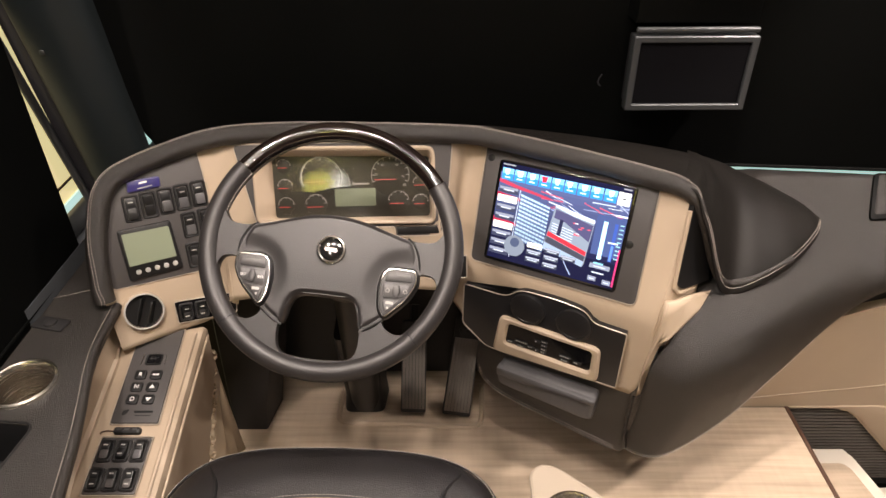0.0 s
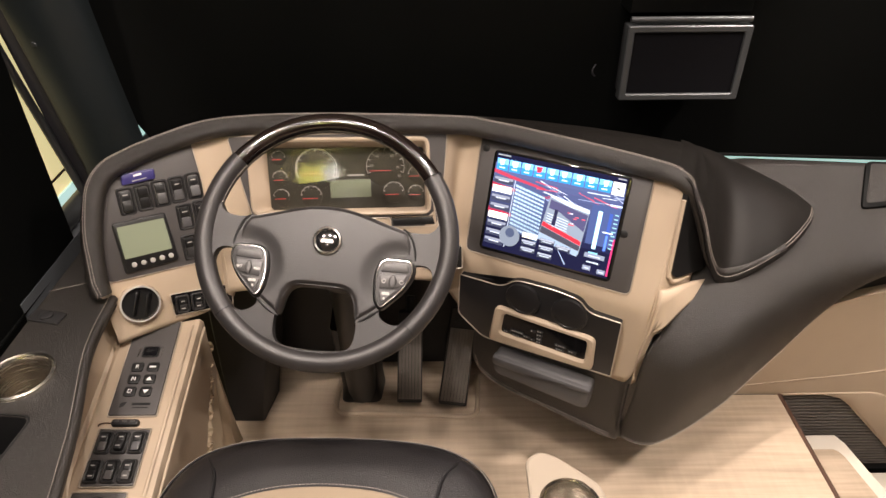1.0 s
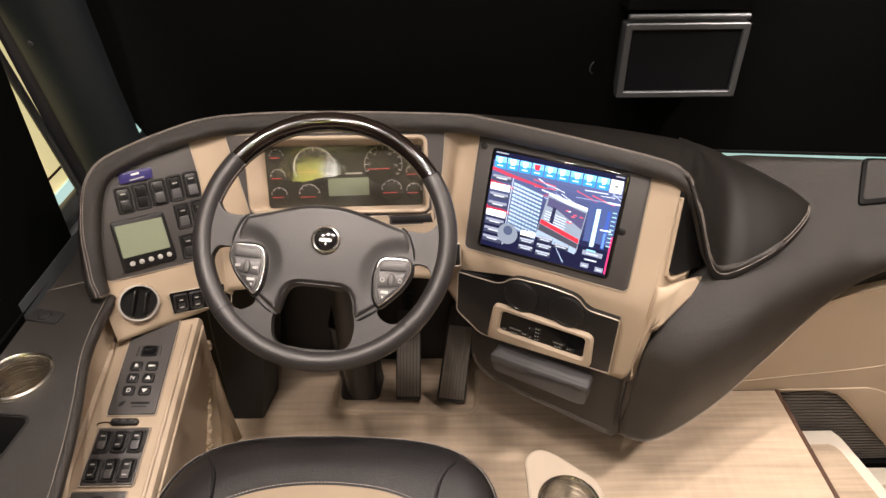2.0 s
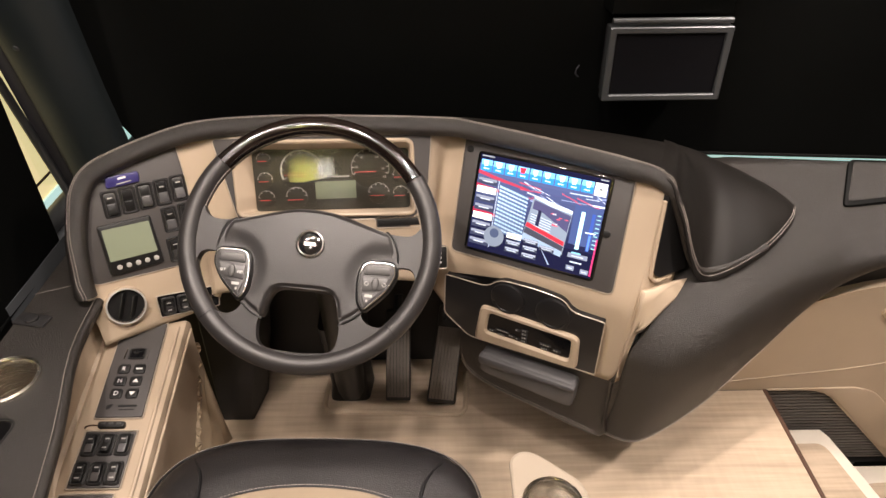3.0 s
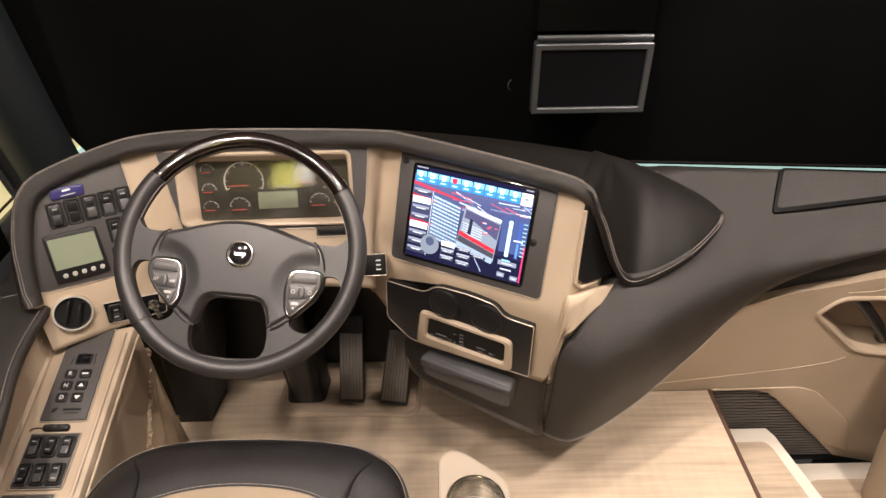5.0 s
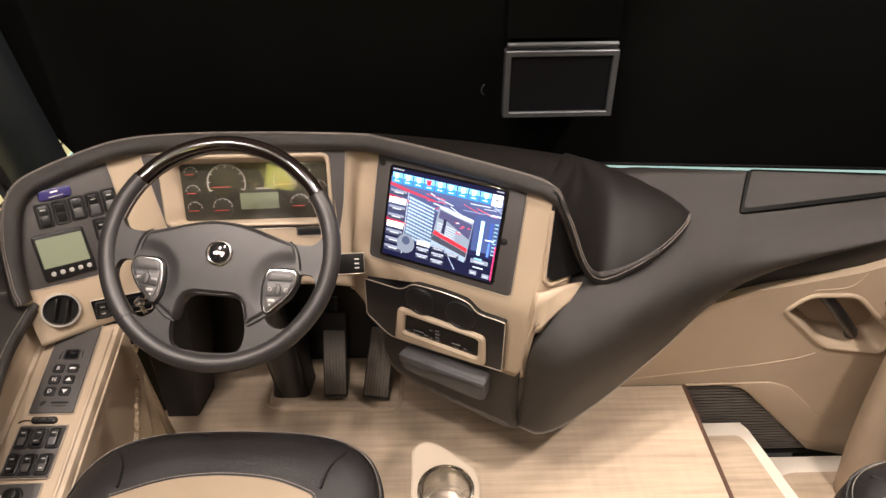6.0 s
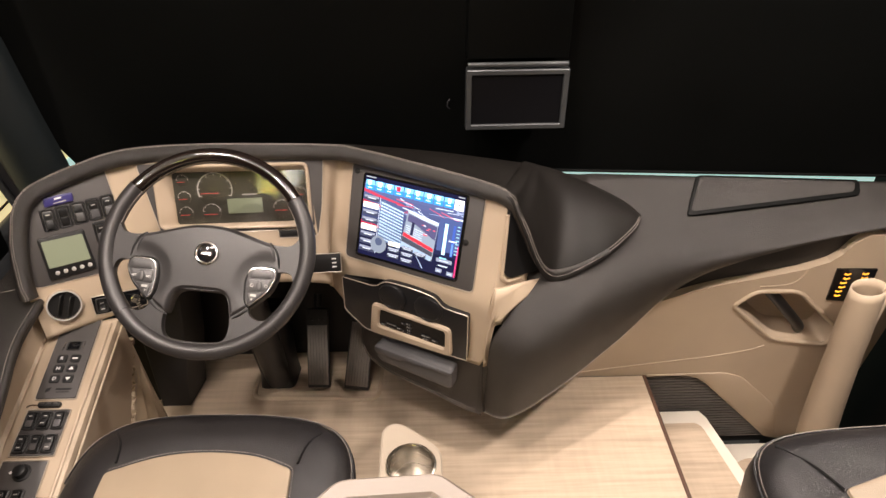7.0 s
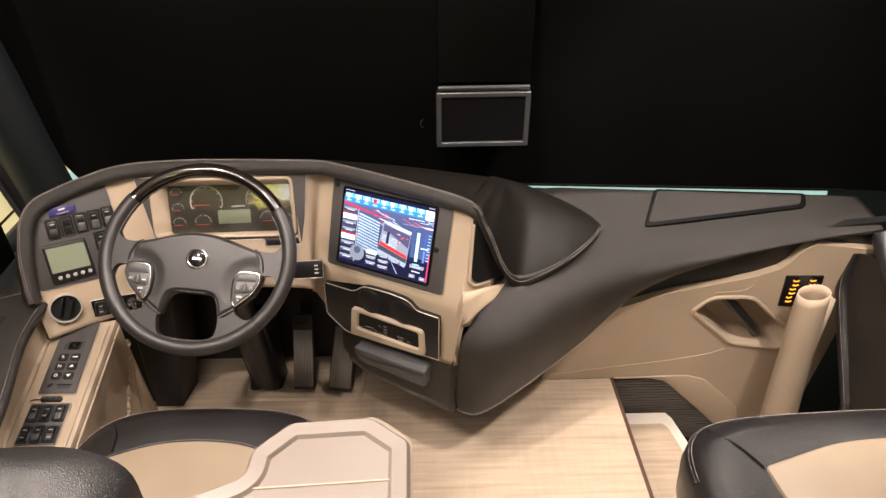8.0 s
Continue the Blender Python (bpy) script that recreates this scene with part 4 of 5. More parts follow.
def gauge(cx, cy, r, a0, a1, ticks, needle):
    g = part("gauge", slab(FC, circle(r * 1.06, 24, cx, cy), -0.034, -0.0325, 0.0005), DIAL_HAZED, clus)
    arc = [radians(a0 + (a1 - a0) * i / 18) for i in range(19)]
    part("arc", tube([FC @ Vector((cx + r * math.cos(a), cy + r * math.sin(a), -0.0322)) for a in arc], r * 0.04 + 0.0004, 6, flat=0.4), DIMWHITE, g)
    for i in range(ticks):
        a = radians(a0 + (a1 - a0) * i / (ticks - 1))
        part("tick", tube([FC @ Vector((cx + q * r * math.cos(a), cy + q * r * math.sin(a), -0.032)) for q in (0.84, 0.98)], 0.0006, 4), WHITE, g)
    part("needle", tube([FC @ Vector((cx - r * 0.85, cy - r * 0.22, -0.031)), FC @ Vector((cx + r * needle, cy - r * 0.22, -0.031))], 0.0009, 4), RED, g)


for gx, gy, gr, g0, g1, gn, nd in ((-0.045, -0.066, 0.040, -25, 205, 9, 0.2), (0.094, -0.065, 0.038, -20, 200, 11, 0.3), (-0.118, -0.042, 0.014, 10, 170, 5, 0.4), (-0.118, -0.083, 0.015, 10, 170, 5, 0.4),
                                   (-0.118, -0.121, 0.016, 10, 170, 5, 0.5), (-0.058, -0.121, 0.021, 10, 170, 6, 0.6), (0.109, -0.118, 0.021, 10, 170, 6, 0.5), (0.154, -0.083, 0.015, 10, 170, 5, 0.5), (0.154, -0.121, 0.016, 10, 170, 5, 0.5)):
    gauge(gx, gy, gr, g0, g1, gn, nd)
for word, wx, wy in (("70", 0.119, -0.068), ("80", 0.122, -0.085), ("40", 0.078, -0.044), ("60", 0.108, -0.044), ("20", 0.066, -0.063)):
    lettering(word, at(FC, wx, wy, -0.0322), 0.007, DIMWHITE, clus)
part("display", slab(FC, rect(0.082, 0.036, 0.002, 0.022, -0.108), -0.034, -0.0322), LCD, clus, "pale green-grey display")
part("name_bar", slab(FC, rect(0.034, 0.003, 0, 0.034, -0.081), -0.034, -0.0325), DIMWHITE, clus)
part("lens", loft([[FC @ Vector((x, y, z)) for x in (-0.14, 0.016, 0.172)] for y, z in ((-0.148, -0.0205), (-0.026, -0.0265))]), GLASS, clus).visible_shadow = False
part("slot", slab(FC, rounded([(0.106, -0.18), (0.19, -0.18), (0.186, -0.165), (0.104, -0.165)], 0.002), 0.0015, 0.004, 0.001), BLACK, clus)
part("slot_trim", tube([FC @ Vector(p) for p in ((0.103, -0.182, 0.003), (0.102, -0.163, 0.0035), (0.186, -0.163, 0.0035))], 0.0014, 6), CHROME, clus)

# ---- tablet ----
FRT = at(FR, 0.002, 0.002, 0.0, 1.2)
surr = thing("tablet_surround", "dark grey textured surround plate of the tablet", "surround plate")
sp = rounded([(-0.163, -0.113), (0.175, -0.116), (0.171, 0.115), (-0.168, 0.122)], [0.012, 0.012, 0.004, 0.008])
part("plate", slab(FRT, sp, -0.01, 0.003, 0.0012), GREY, surr)
part("edge_trim", tube([FRT @ Vector((p.x, p.y, 0.002)) for p in inset(sp, -0.0012)], 0.0013, 6, closed=True), TRIM, surr)
part("sensor", slab(FRT, circle(0.0075, 16, -0.155, 0.1), 0.002, 0.0045, 0.001), BLACK, surr)
part("button_notch", slab(FRT, circle(0.008, 16, 0.141, -0.005), 0.002, 0.0042, 0.001), BLACK, surr)
tab = thing("tablet", "black tablet mounted in the dash showing a lit coach control page", "tablet")
part("body", slab(FRT, rect(0.271, 0.203, 0.009), 0.0, 0.0065, 0.002), GLOSS, tab)
FT = at(FRT, 0.0, 0.0005, 0.0066)


def lit(name, x0, y0, x1, y1, color, strength, layer=1):
    """A lit field of the page; x and y run from 0 to 1 over the screen, y down."""
    W, Hh = 0.257, 0.192
    return part(name, slab(FT, [(W * (x0 - 0.5), Hh * (0.5 - y1)), (W * (x1 - 0.5), Hh * (0.5 - y1)), (W * (x1 - 0.5), Hh * (0.5 - y0)), (W * (x0 - 0.5), Hh * (0.5 - y0))], 0.0, 0.00012 * layer), glow(name, color, strength * 1.9), tab, "", False)


def litpoly(name, pts, color, strength, layer=1):
    return part(name, slab(FT, [(0.257 * (x - 0.5), 0.192 * (0.5 - y)) for x, y in pts], 0.0, 0.00012 * layer), glow(name, color, strength * 1.95), tab, "", False)


REDC = (0.7, 0.03, 0.05)
page_dice = random.Random(5)
lit("page", 0, 0, 1, 1, (0.006, 0.007, 0.04), 0.8)
for i in range(12):
    lit("page_fade", 0, 0.7 - 0.055 * i, 1, 0.755 - 0.055 * i, (0.012 + 0.009 * i, 0.014 + 0.011 * i, 0.06 + 0.022 * i), 0.9, 2)
lit("status_mark", 0.01, 0.008, 0.11, 0.02, (0.6, 0.6, 0.65), 0.6, 3)
lit("status_mark", 0.93, 0.01, 0.99, 0.022, (0.6, 0.6, 0.65), 0.6, 3)
# the hall photograph behind the controls: beams, lamps and red bands
for i in range(34):
    x, y = page_dice.uniform(0.02, 0.95), page_dice.uniform(0.17, 0.36)
    w, dy, h = page_dice.uniform(0.05, 0.2), page_dice.uniform(-0.02, 0.07), page_dice.uniform(0.004, 0.016)
    tone = page_dice.choice(((0.85, 0.9, 1.0), (0.75, 0.82, 1.0), (0.5, 0.08, 0.14), (0.35, 0.4, 0.62), (0.08, 0.08, 0.2)))
    x1 = min(1.0, x + w)
    litpoly("hall_beam", [(x, y), (x1, y + dy), (x1, y + dy + h), (x, y + h)], tone, page_dice.uniform(0.7, 1.15), 3 + i % 3)
litpoly("red_sweep", [(0.0, 0.16), (0.14, 0.2), (0.42, 0.26), (0.42, 0.28), (0.14, 0.235), (0.0, 0.2)], (0.55, 0.05, 0.1), 0.9, 6)
for i in range(10):
    x = 0.012 + 0.099 * i
    if i == 9:
        lit("tab_icon", x, 0.05, x + 0.088, 0.175, (0.85, 0.84, 0.8), 1.2, 6)
        litpoly("icon_mark", [(x + 0.025, 0.11), (x + 0.045, 0.1), (x + 0.065, 0.112), (x + 0.045, 0.122)], (0.1, 0.1, 0.12), 0.8, 8)
        continue
    lit("tab_icon", x, 0.05, x + 0.09, 0.168, (0.04, 0.3, 0.75), 1.0, 6)
    lit("tab_gleam", x, 0.05, x + 0.09, 0.105, (0.22, 0.55, 0.95), 1.1, 7)
    c = REDC if i == 3 else (0.85, 0.93, 1.0)
    a, b = page_dice.uniform(0.012, 0.03), page_dice.uniform(0.055, 0.08)
    litpoly("icon_mark", [(x + a, 0.062), (x + b, 0.058), (x + b - 0.008, 0.112), (x + a + 0.012, 0.118)], c, 1.3, 8)
    lit("icon_caption", x + 0.022, 0.135, x + 0.066, 0.148, (0.7, 0.9, 1.0), 1.0, 8)
for i in range(8):
    y = 0.235 + 0.092 * i
    hot = i in (1, 4)
    lit("side_button", 0.008, y, 0.165, y + 0.068, (0.9, 0.84, 0.72) if hot else (0.05, 0.055, 0.1), 1.4 if hot else 0.9, 6)
    if not hot:
        lit("button_gleam", 0.012, y + 0.004, 0.161, y + 0.03, (0.32, 0.33, 0.42), 0.9, 7)
        lit("caption", 0.045, y + 0.03, 0.13, y + 0.042, (0.75, 0.78, 0.88), 0.8, 8)
    else:
        lit("caption", 0.05, y + 0.028, 0.125, y + 0.04, (0.6, 0.5, 0.36), 0.8, 8)
for y0 in (0.3, 0.56):
    litpoly("side_red", [(0.0, y0), (0.19, y0 + 0.03), (0.19, y0 + 0.06), (0.0, y0 + 0.05)], (0.5, 0.03, 0.08), 0.8, 5)
lit("side_rule", 0.176, 0.24, 0.182, 0.95, (0.6, 0.66, 0.8), 0.9, 6)
# tiled wall in the photograph
litpoly("tile_wall", [(0.19, 0.27), (0.43, 0.34), (0.43, 0.82), (0.19, 0.74)], (0.12, 0.18, 0.34), 0.7, 6)
for i in range(12):
    y0, y1 = 0.28 + 0.039 * i, 0.35 + 0.039 * i
    litpoly("tile_strip", [(0.192, y0), (0.43, y1), (0.43, y1 + 0.018), (0.192, y0 + 0.024)], (0.62 + 0.03 * (i % 3), 0.8, 1.0), 0.8 - 0.02 * i, 7)
for i in range(8):
    x = 0.215 + 0.027 * i
    litpoly("tile_joint", [(x, 0.29 + 0.008 * i), (x + 0.003, 0.29 + 0.008 * i), (x + 0.012, 0.76 + 0.007 * i), (x + 0.009, 0.76 + 0.007 * i)], (0.1, 0.17, 0.34), 0.6, 8)
# the coach in the photograph
litpoly("coach_body", [(0.47, 0.33), (0.78, 0.4), (0.76, 0.84), (0.43, 0.76)], (0.42, 0.48, 0.6), 0.6, 8)
litpoly("coach_glass", [(0.48, 0.35), (0.775, 0.43), (0.765, 0.6), (0.56, 0.46), (0.475, 0.44)], (0.1, 0.09, 0.2), 0.8, 9)
litpoly("coach_roof", [(0.47, 0.325), (0.5, 0.31), (0.78, 0.375), (0.78, 0.41), (0.62, 0.38)], (0.7, 0.76, 0.92), 1.0, 9)
for i in range(5):
    y = 0.49 + 0.026 * i
    litpoly("coach_louvre", [(0.47, y), (0.64, y + 0.04), (0.64, y + 0.048), (0.47, y + 0.008)], (0.7, 0.76, 0.88), 0.9, 9)
for i in range(9):
    x, y = page_dice.uniform(0.6, 0.74), page_dice.uniform(0.44, 0.56)
    litpoly("lamp_glint", [(x, y), (x + 0.025, y - 0.004), (x + 0.03, y + 0.006), (x + 0.004, y + 0.01)], page_dice.choice(((0.9, 0.9, 1.0), (0.7, 0.1, 0.15))), 1.0, 10)
litpoly("coach_mirror", [(0.525, 0.44), (0.55, 0.445), (0.545, 0.61), (0.515, 0.6)], (0.03, 0.03, 0.09), 0.6, 11)
litpoly("red_band", [(0.45, 0.585), (0.76, 0.7), (0.76, 0.745), (0.445, 0.63)], (0.65, 0.03, 0.05), 0.95, 10)
litpoly("grey_band", [(0.445, 0.635), (0.76, 0.75), (0.755, 0.8), (0.44, 0.7)], (0.07, 0.07, 0.1), 0.8, 10)
litpoly("road", [(0.435, 0.705), (0.755, 0.805), (0.75, 0.86), (0.43, 0.775)], (0.42, 0.52, 0.7), 0.8, 10)
# gauges at the side
lit("gauge_field", 0.79, 0.3, 1.0, 0.7, (0.09, 0.13, 0.34), 0.7, 5)
lit("level_bar", 0.845, 0.36, 0.874, 0.74, (0.55, 0.85, 0.95), 1.3, 7)
lit("level_bar", 0.925, 0.36, 0.95, 0.74, (0.05, 0.1, 0.4), 1.0, 7)
lit("level_bar", 0.93, 0.58, 0.945, 0.73, (0.12, 0.25, 0.7), 1.1, 8)
litpoly("level_mark", [(0.9, 0.55), (0.975, 0.545), (0.975, 0.558), (0.9, 0.562)], (0.8, 0.9, 1.0), 1.1, 9)
for i in range(9):
    lit("scale_mark", 0.962, 0.36 + 0.042 * i, 0.992, 0.371 + 0.042 * i, (0.4, 0.7, 0.75), 0.8, 8)
lit("reading", 0.83, 0.775, 0.9, 0.79, (0.3, 0.7, 0.9), 0.9, 8)
part("dial", slab(FT, circle(0.021, 28, -0.075, -0.062), 0.0, 0.0013), glow("dial", (0.5, 0.56, 0.7), 0.8), tab, "", False)
part("dial_arc", slab(FT, circle(0.0095, 20, -0.075, -0.055), 0.0, 0.0015), glow("dial_arc", (0.16, 0.2, 0.36), 0.8), tab, "", False)
for x, y, hot in ((0.37, 0.745, 1), (0.37, 0.82, 0), (0.37, 0.895, 0), (0.51, 0.76, 0), (0.51, 0.835, 0), (0.51, 0.91, 0), (0.64, 0.79, 0)):
    lit("page_button", x - 0.058, y, x + 0.058, y + 0.052, (0.95, 0.88, 0.72) if hot else (0.05, 0.055, 0.09), 1.3 if hot else 0.9, 11)
    lit("button_gleam", x - 0.055, y + 0.002, x + 0.055, y + 0.022, (1.0, 0.95, 0.82) if hot else (0.4, 0.42, 0.5), 1.0, 12)
    lit("caption", x - 0.04, y + 0.027, x + 0.04, y + 0.038, (0.5, 0.4, 0.25) if hot else (0.65, 0.7, 0.8), 0.8, 13)
for x, y, w in ((0.88, 0.79, 0.15), (0.84, 0.92, 0.06), (0.95, 0.93, 0.06)):
    lit("page_button", x - w / 2, y, x + w / 2, y + 0.045, (0.3, 0.32, 0.42), 0.9, 11)
    lit("caption", x - w * 0.3, y + 0.018, x + w * 0.3, y + 0.03, (0.7, 0.75, 0.85), 0.8, 12)
lit("caption", 0.83, 0.872, 0.92, 0.885, (0.7, 0.75, 0.85), 0.9, 11)
litpoly("floor_gleam", [(0.6, 0.84), (0.605, 0.84), (0.68, 0.97), (0.67, 0.97)], (0.5, 0.6, 0.85), 0.8, 4)
lit("right_red", 0.988, 0.6, 1.0, 0.98, (0.8, 0.05, 0.2), 0.9, 6)

# ---- left switch panel ----


def rocker(parent, M, x, y, w=0.021, h=0.043, turn=0.0, tip=1, marks=1, lit_mark=False, face=None):
    """A rocker switch: bezel, tilted key, and its marking."""
    Q = at(M, x, y, 0, turn)
    r = part("rocker_switch", ringplate(Q, rect(w + 0.0085, h + 0.0085, 0.006), rect(w - 0.001, h - 0.001, 0.0045), 0.0, 0.0055, 0.0022), GUNMETAL, parent)
    Kt = Q @ Matrix.Translation((0, 0, 0.003)) @ Matrix.Rotation(radians(7 * tip), 4, "X")
    part("key", slab(Kt, rect(w - 0.003, h - 0.003, 0.004), -0.004, 0.003, 0.0015), BLACK, r)
    part("key_pad", slab(Kt, rect(w - 0.004, h * 0.46, 0.0035, 0, -h * 0.22), 0.002, 0.0052, 0.0016), face or RUBBER, r)
    part("key_top", slab(Kt, rect(w - 0.004, h * 0.38, 0.0035, 0, h * 0.25), 0.002, 0.0042, 0.001), BLACK, r)
    if marks:
        part("marking", slab(Kt, rect(w * 0.4, 0.002, 0.0, 0, h * 0.27), 0.004, 0.0046), DIMWHITE if not lit_mark else AMBER, r)
    if marks > 1:
        part("marking", slab(Kt, rect(w * 0.42, 0.0022, 0.0, 0, -h * 0.26), 0.005, 0.0056), DIMWHITE, r)
    return r


swp = thing("switch_panel", "dark grey switch panel with rockers and a small display", "switch panel")
po = rounded([(0.128, 0.093), (-0.02, 0.063), (-0.05, 0.035), (-0.094, -0.075), (-0.097, -0.115), (-0.084, -0.127), (0.083, -0.143), (0.125, -0.01)], [0.012, 0.03, 0.03, 0.02, 0.012, 0.01, 0.02, 0.02])
part("plate", slab(FL, po, -0.008, 0.003, 0.001), GREY, swp)
part("edge_trim", tube([FL @ Vector((p.x, p.y, 0.002)) for p in inset(po, 0.0012)], 0.0013, 6, closed=True), TRIM, swp)
for i in range(5):
    rocker(swp, FL, -0.0135 + 0.0305 * i, 0.0125 - 0.0012 * i, turn=-5, tip=1 if i % 2 else -1, face=SILVER if i == 2 else (GREY_TRAY if i > 2 else BLACK), marks=1 if i in (0, 3, 4) else 0)
rocker(swp, FL, 0.076, -0.046, turn=-5, face=GREY_TRAY)
rocker(swp, FL, 0.107, -0.047, turn=-5)
rocker(swp, FL, 0.068, -0.106, turn=-5)
bd = part("badge", slab(FL, rounded([(-0.013, 0.042), (0.046, 0.039), (0.049, 0.059), (-0.009, 0.063)], 0.005), 0.002, 0.0085, 0.003), PURPLE, swp, "purple glossy badge")
part("badge_bar", slab(FL, rect(0.014, 0.0035, 0.001, 0.018, 0.055), 0.0084, 0.0088), WHITE, bd)
part("badge_bar", slab(FL, rect(0.026, 0.002, 0.0, 0.019, 0.046), 0.0084, 0.0088), DIMWHITE, bd)
disp = thing("tank_display", "small square monitor with a blank green-grey screen and round buttons", "display")
part("case", slab(FL, rounded([(-0.056, -0.118), (0.041, -0.122), (0.043, -0.026), (-0.051, -0.02)], 0.006), 0.0, 0.009, 0.0025), BLACK, disp)
part("screen", slab(FL, rounded([(-0.049, -0.09), (0.035, -0.096), (0.037, -0.035), (-0.045, -0.028)], 0.002), 0.004, 0.0095), LCD, disp)
for i in range(5):
    part("button", slab(FL, circle(0.0048, 14, -0.037 + 0.0165 * i, -0.1045 - 0.001 * i), 0.008, 0.0115, 0.001), PALEKEY, disp)

vent = thing("air_vent", "round black air vent with a beige ring", "air vent")
FV = at(FL, -0.0505, -0.181, 0.0)
part("ring", ringplate(FV, circle(0.0375, 36), circle(0.0325, 36), 0.0, 0.012, 0.004), BEIGE, vent)
part("rim", tube([FV @ Vector((p.x, p.y, 0.0115)) for p in circle(0.0345, 36)], 0.0017, 8, closed=True), PALEKEY, vent)
part("cup", rings(bmesh.new(), FV, [(circle(0.0325, 32), 0.011), (circle(0.0325, 32), 0.0035), (circle(0.012, 32), 0.0025)], False, True), BLACK, vent)
for k, lean in ((-0.85, 58), (0.45, 64)):
    part("blade", slab(FV @ Matrix.Rotation(radians(64), 4, "Z") @ Matrix.Translation((0, 0.016 * k, 0.009)) @ Matrix.Rotation(radians(lean), 4, "X"), rect(0.058 - 0.016 * abs(k), 0.021, 0.006), -0.001, 0.0015, 0.001), BLACK, vent)
ign = thing("ignition_panel", "glossy black panel with rockers and the ignition key", "control panel")
io = rounded([(0.002, -0.229), (0.112, -0.247), (0.122, -0.206), (0.005, -0.186)], 0.003)
part("plate", slab(FL, io, -0.004, 0.004, 0.001), GLOSS, ign)
part("edge_trim", tube([FL @ Vector((p.x, p.y, 0.003)) for p in inset(io, -0.0008)], 0.0012, 6, closed=True), TRIM, ign)
rocker(ign, at(FL, 0, 0, 0.003), 0.021, -0.211, 0.018, 0.028, -10, marks=2)
rocker(ign, at(FL, 0, 0, 0.003), 0.05, -0.216, 0.018, 0.028, -10, marks=2)
part("lock", slab(FL, circle(0.011, 20, 0.092, -0.222), 0.003, 0.012, 0.002), CHROME, ign)
part("key", slab(at(FL, 0.094, -0.236, 0.012, 12), rounded([(-0.006, -0.016), (0.006, -0.016), (0.003, 0.014), (-0.003, 0.014)], 0.002), 0.0, 0.003, 0.0008), STEEL, ign)
rvent = thing("small_switch_unit", "small black unit with pale markings under the cluster", "control panel")
FU = at(FC, 0.205, -0.25, 0.004)
part("plate", slab(FU, rect(0.075, 0.045, 0.003), -0.01, 0.004, 0.001), BLACK, rvent)
part("edge_trim", tube([FU @ Vector((p.x, p.y, 0.003)) for p in rect(0.077, 0.047, 0.003)], 0.0011, 6, closed=True), TRIM, rvent)
for k in range(3):
    part("marking", slab(FU, rect(0.01, 0.003, 0, 0.022, -0.01 + 0.01 * k), 0.004, 0.0045), WHITE, rvent)

# ---- side console ----
cons = thing("side_console", "beige moulded side console sloping up to the dash", "console")
top = [(-0.077, -0.6), (0.079, -0.6), (0.079, 0.135), (-0.077, 0.1)]
body = rings(bmesh.new(), FS, [([Vector((p[0] - 0.05 * (p[0] > 0), p[1])) for p in rounded(top, 0.01)], -0.46), ([Vector((p[0] - 0.012 * (p[0] > 0), p[1])) for p in rounded(top, 0.01)], -0.1), (rounded(top, 0.01), -0.02), ([Vector((p.x, p.y)) for p in inset(rounded(top, 0.01), 0.004)], -0.008), (inset(rounded(top, 0.01), 0.012), -0.004)])
part("body", body, BEIGE, cons)
part("ridge", tube([FS @ Vector((0.064, v, -0.003)) for v in (-0.6, -0.3, 0.0, 0.11)], 0.004, 8), BEIGE, cons)
part("side_groove", tube([FS @ Vector((0.0795, v, -0.025)) for v in (-0.6, -0.3, 0.0, 0.12)], 0.003, 8), BEIGE, cons)
part("wall_up", loft([[Vector((x0 + (0.06 if y < 0.7 else 0.0), y, zz)) for y, zz in ((0.1, z0 - 0.2), (0.5, z0 - 0.1), (0.7, z0 - 0.045), (0.8, z0 - 0.02), (0.97, z0 + 0.02))] for x0, z0 in ((-0.60, 0.43), (-0.634, 0.46), (-0.64, 0.535))]), BEIGE, cons)
FK = at(FS, 0, 0, -0.004)
gear = thing("gear_selector", "dark grey push-button gear selector with white letters", "gear selector")
gp = rounded([(-0.040, -0.083), (0.045, -0.083), (0.041, 0.118), (-0.043, 0.083)], 0.003)
part("plate", slab(FK, gp, -0.004, 0.006, 0.001), GREY, gear)
part("edge_trim", tube([FK @ Vector((p.x, p.y, 0.002)) for p in inset(gp, -0.0015)], 0.0016, 6, closed=True), TRIM, gear)
part("window", ringplate(FK, rect(0.032, 0.024, 0.005, 0.002, 0.047), rect(0.026, 0.018, 0.004, 0.002, 0.047), 0.005, 0.0085, 0.001), BLACK, gear)
part("window_face", slab(FK, rect(0.026, 0.018, 0.004, 0.002, 0.047), 0.004, 0.0066), GLOSS, gear)
for s in (-1, 1):
    part("side_mark", tube([FK @ Vector((0.002 + s * 0.0225, 0.036, 0.0065)), FK @ Vector((0.002 + s * 0.0215, 0.058, 0.0065))], 0.001, 6), CHROME, gear)
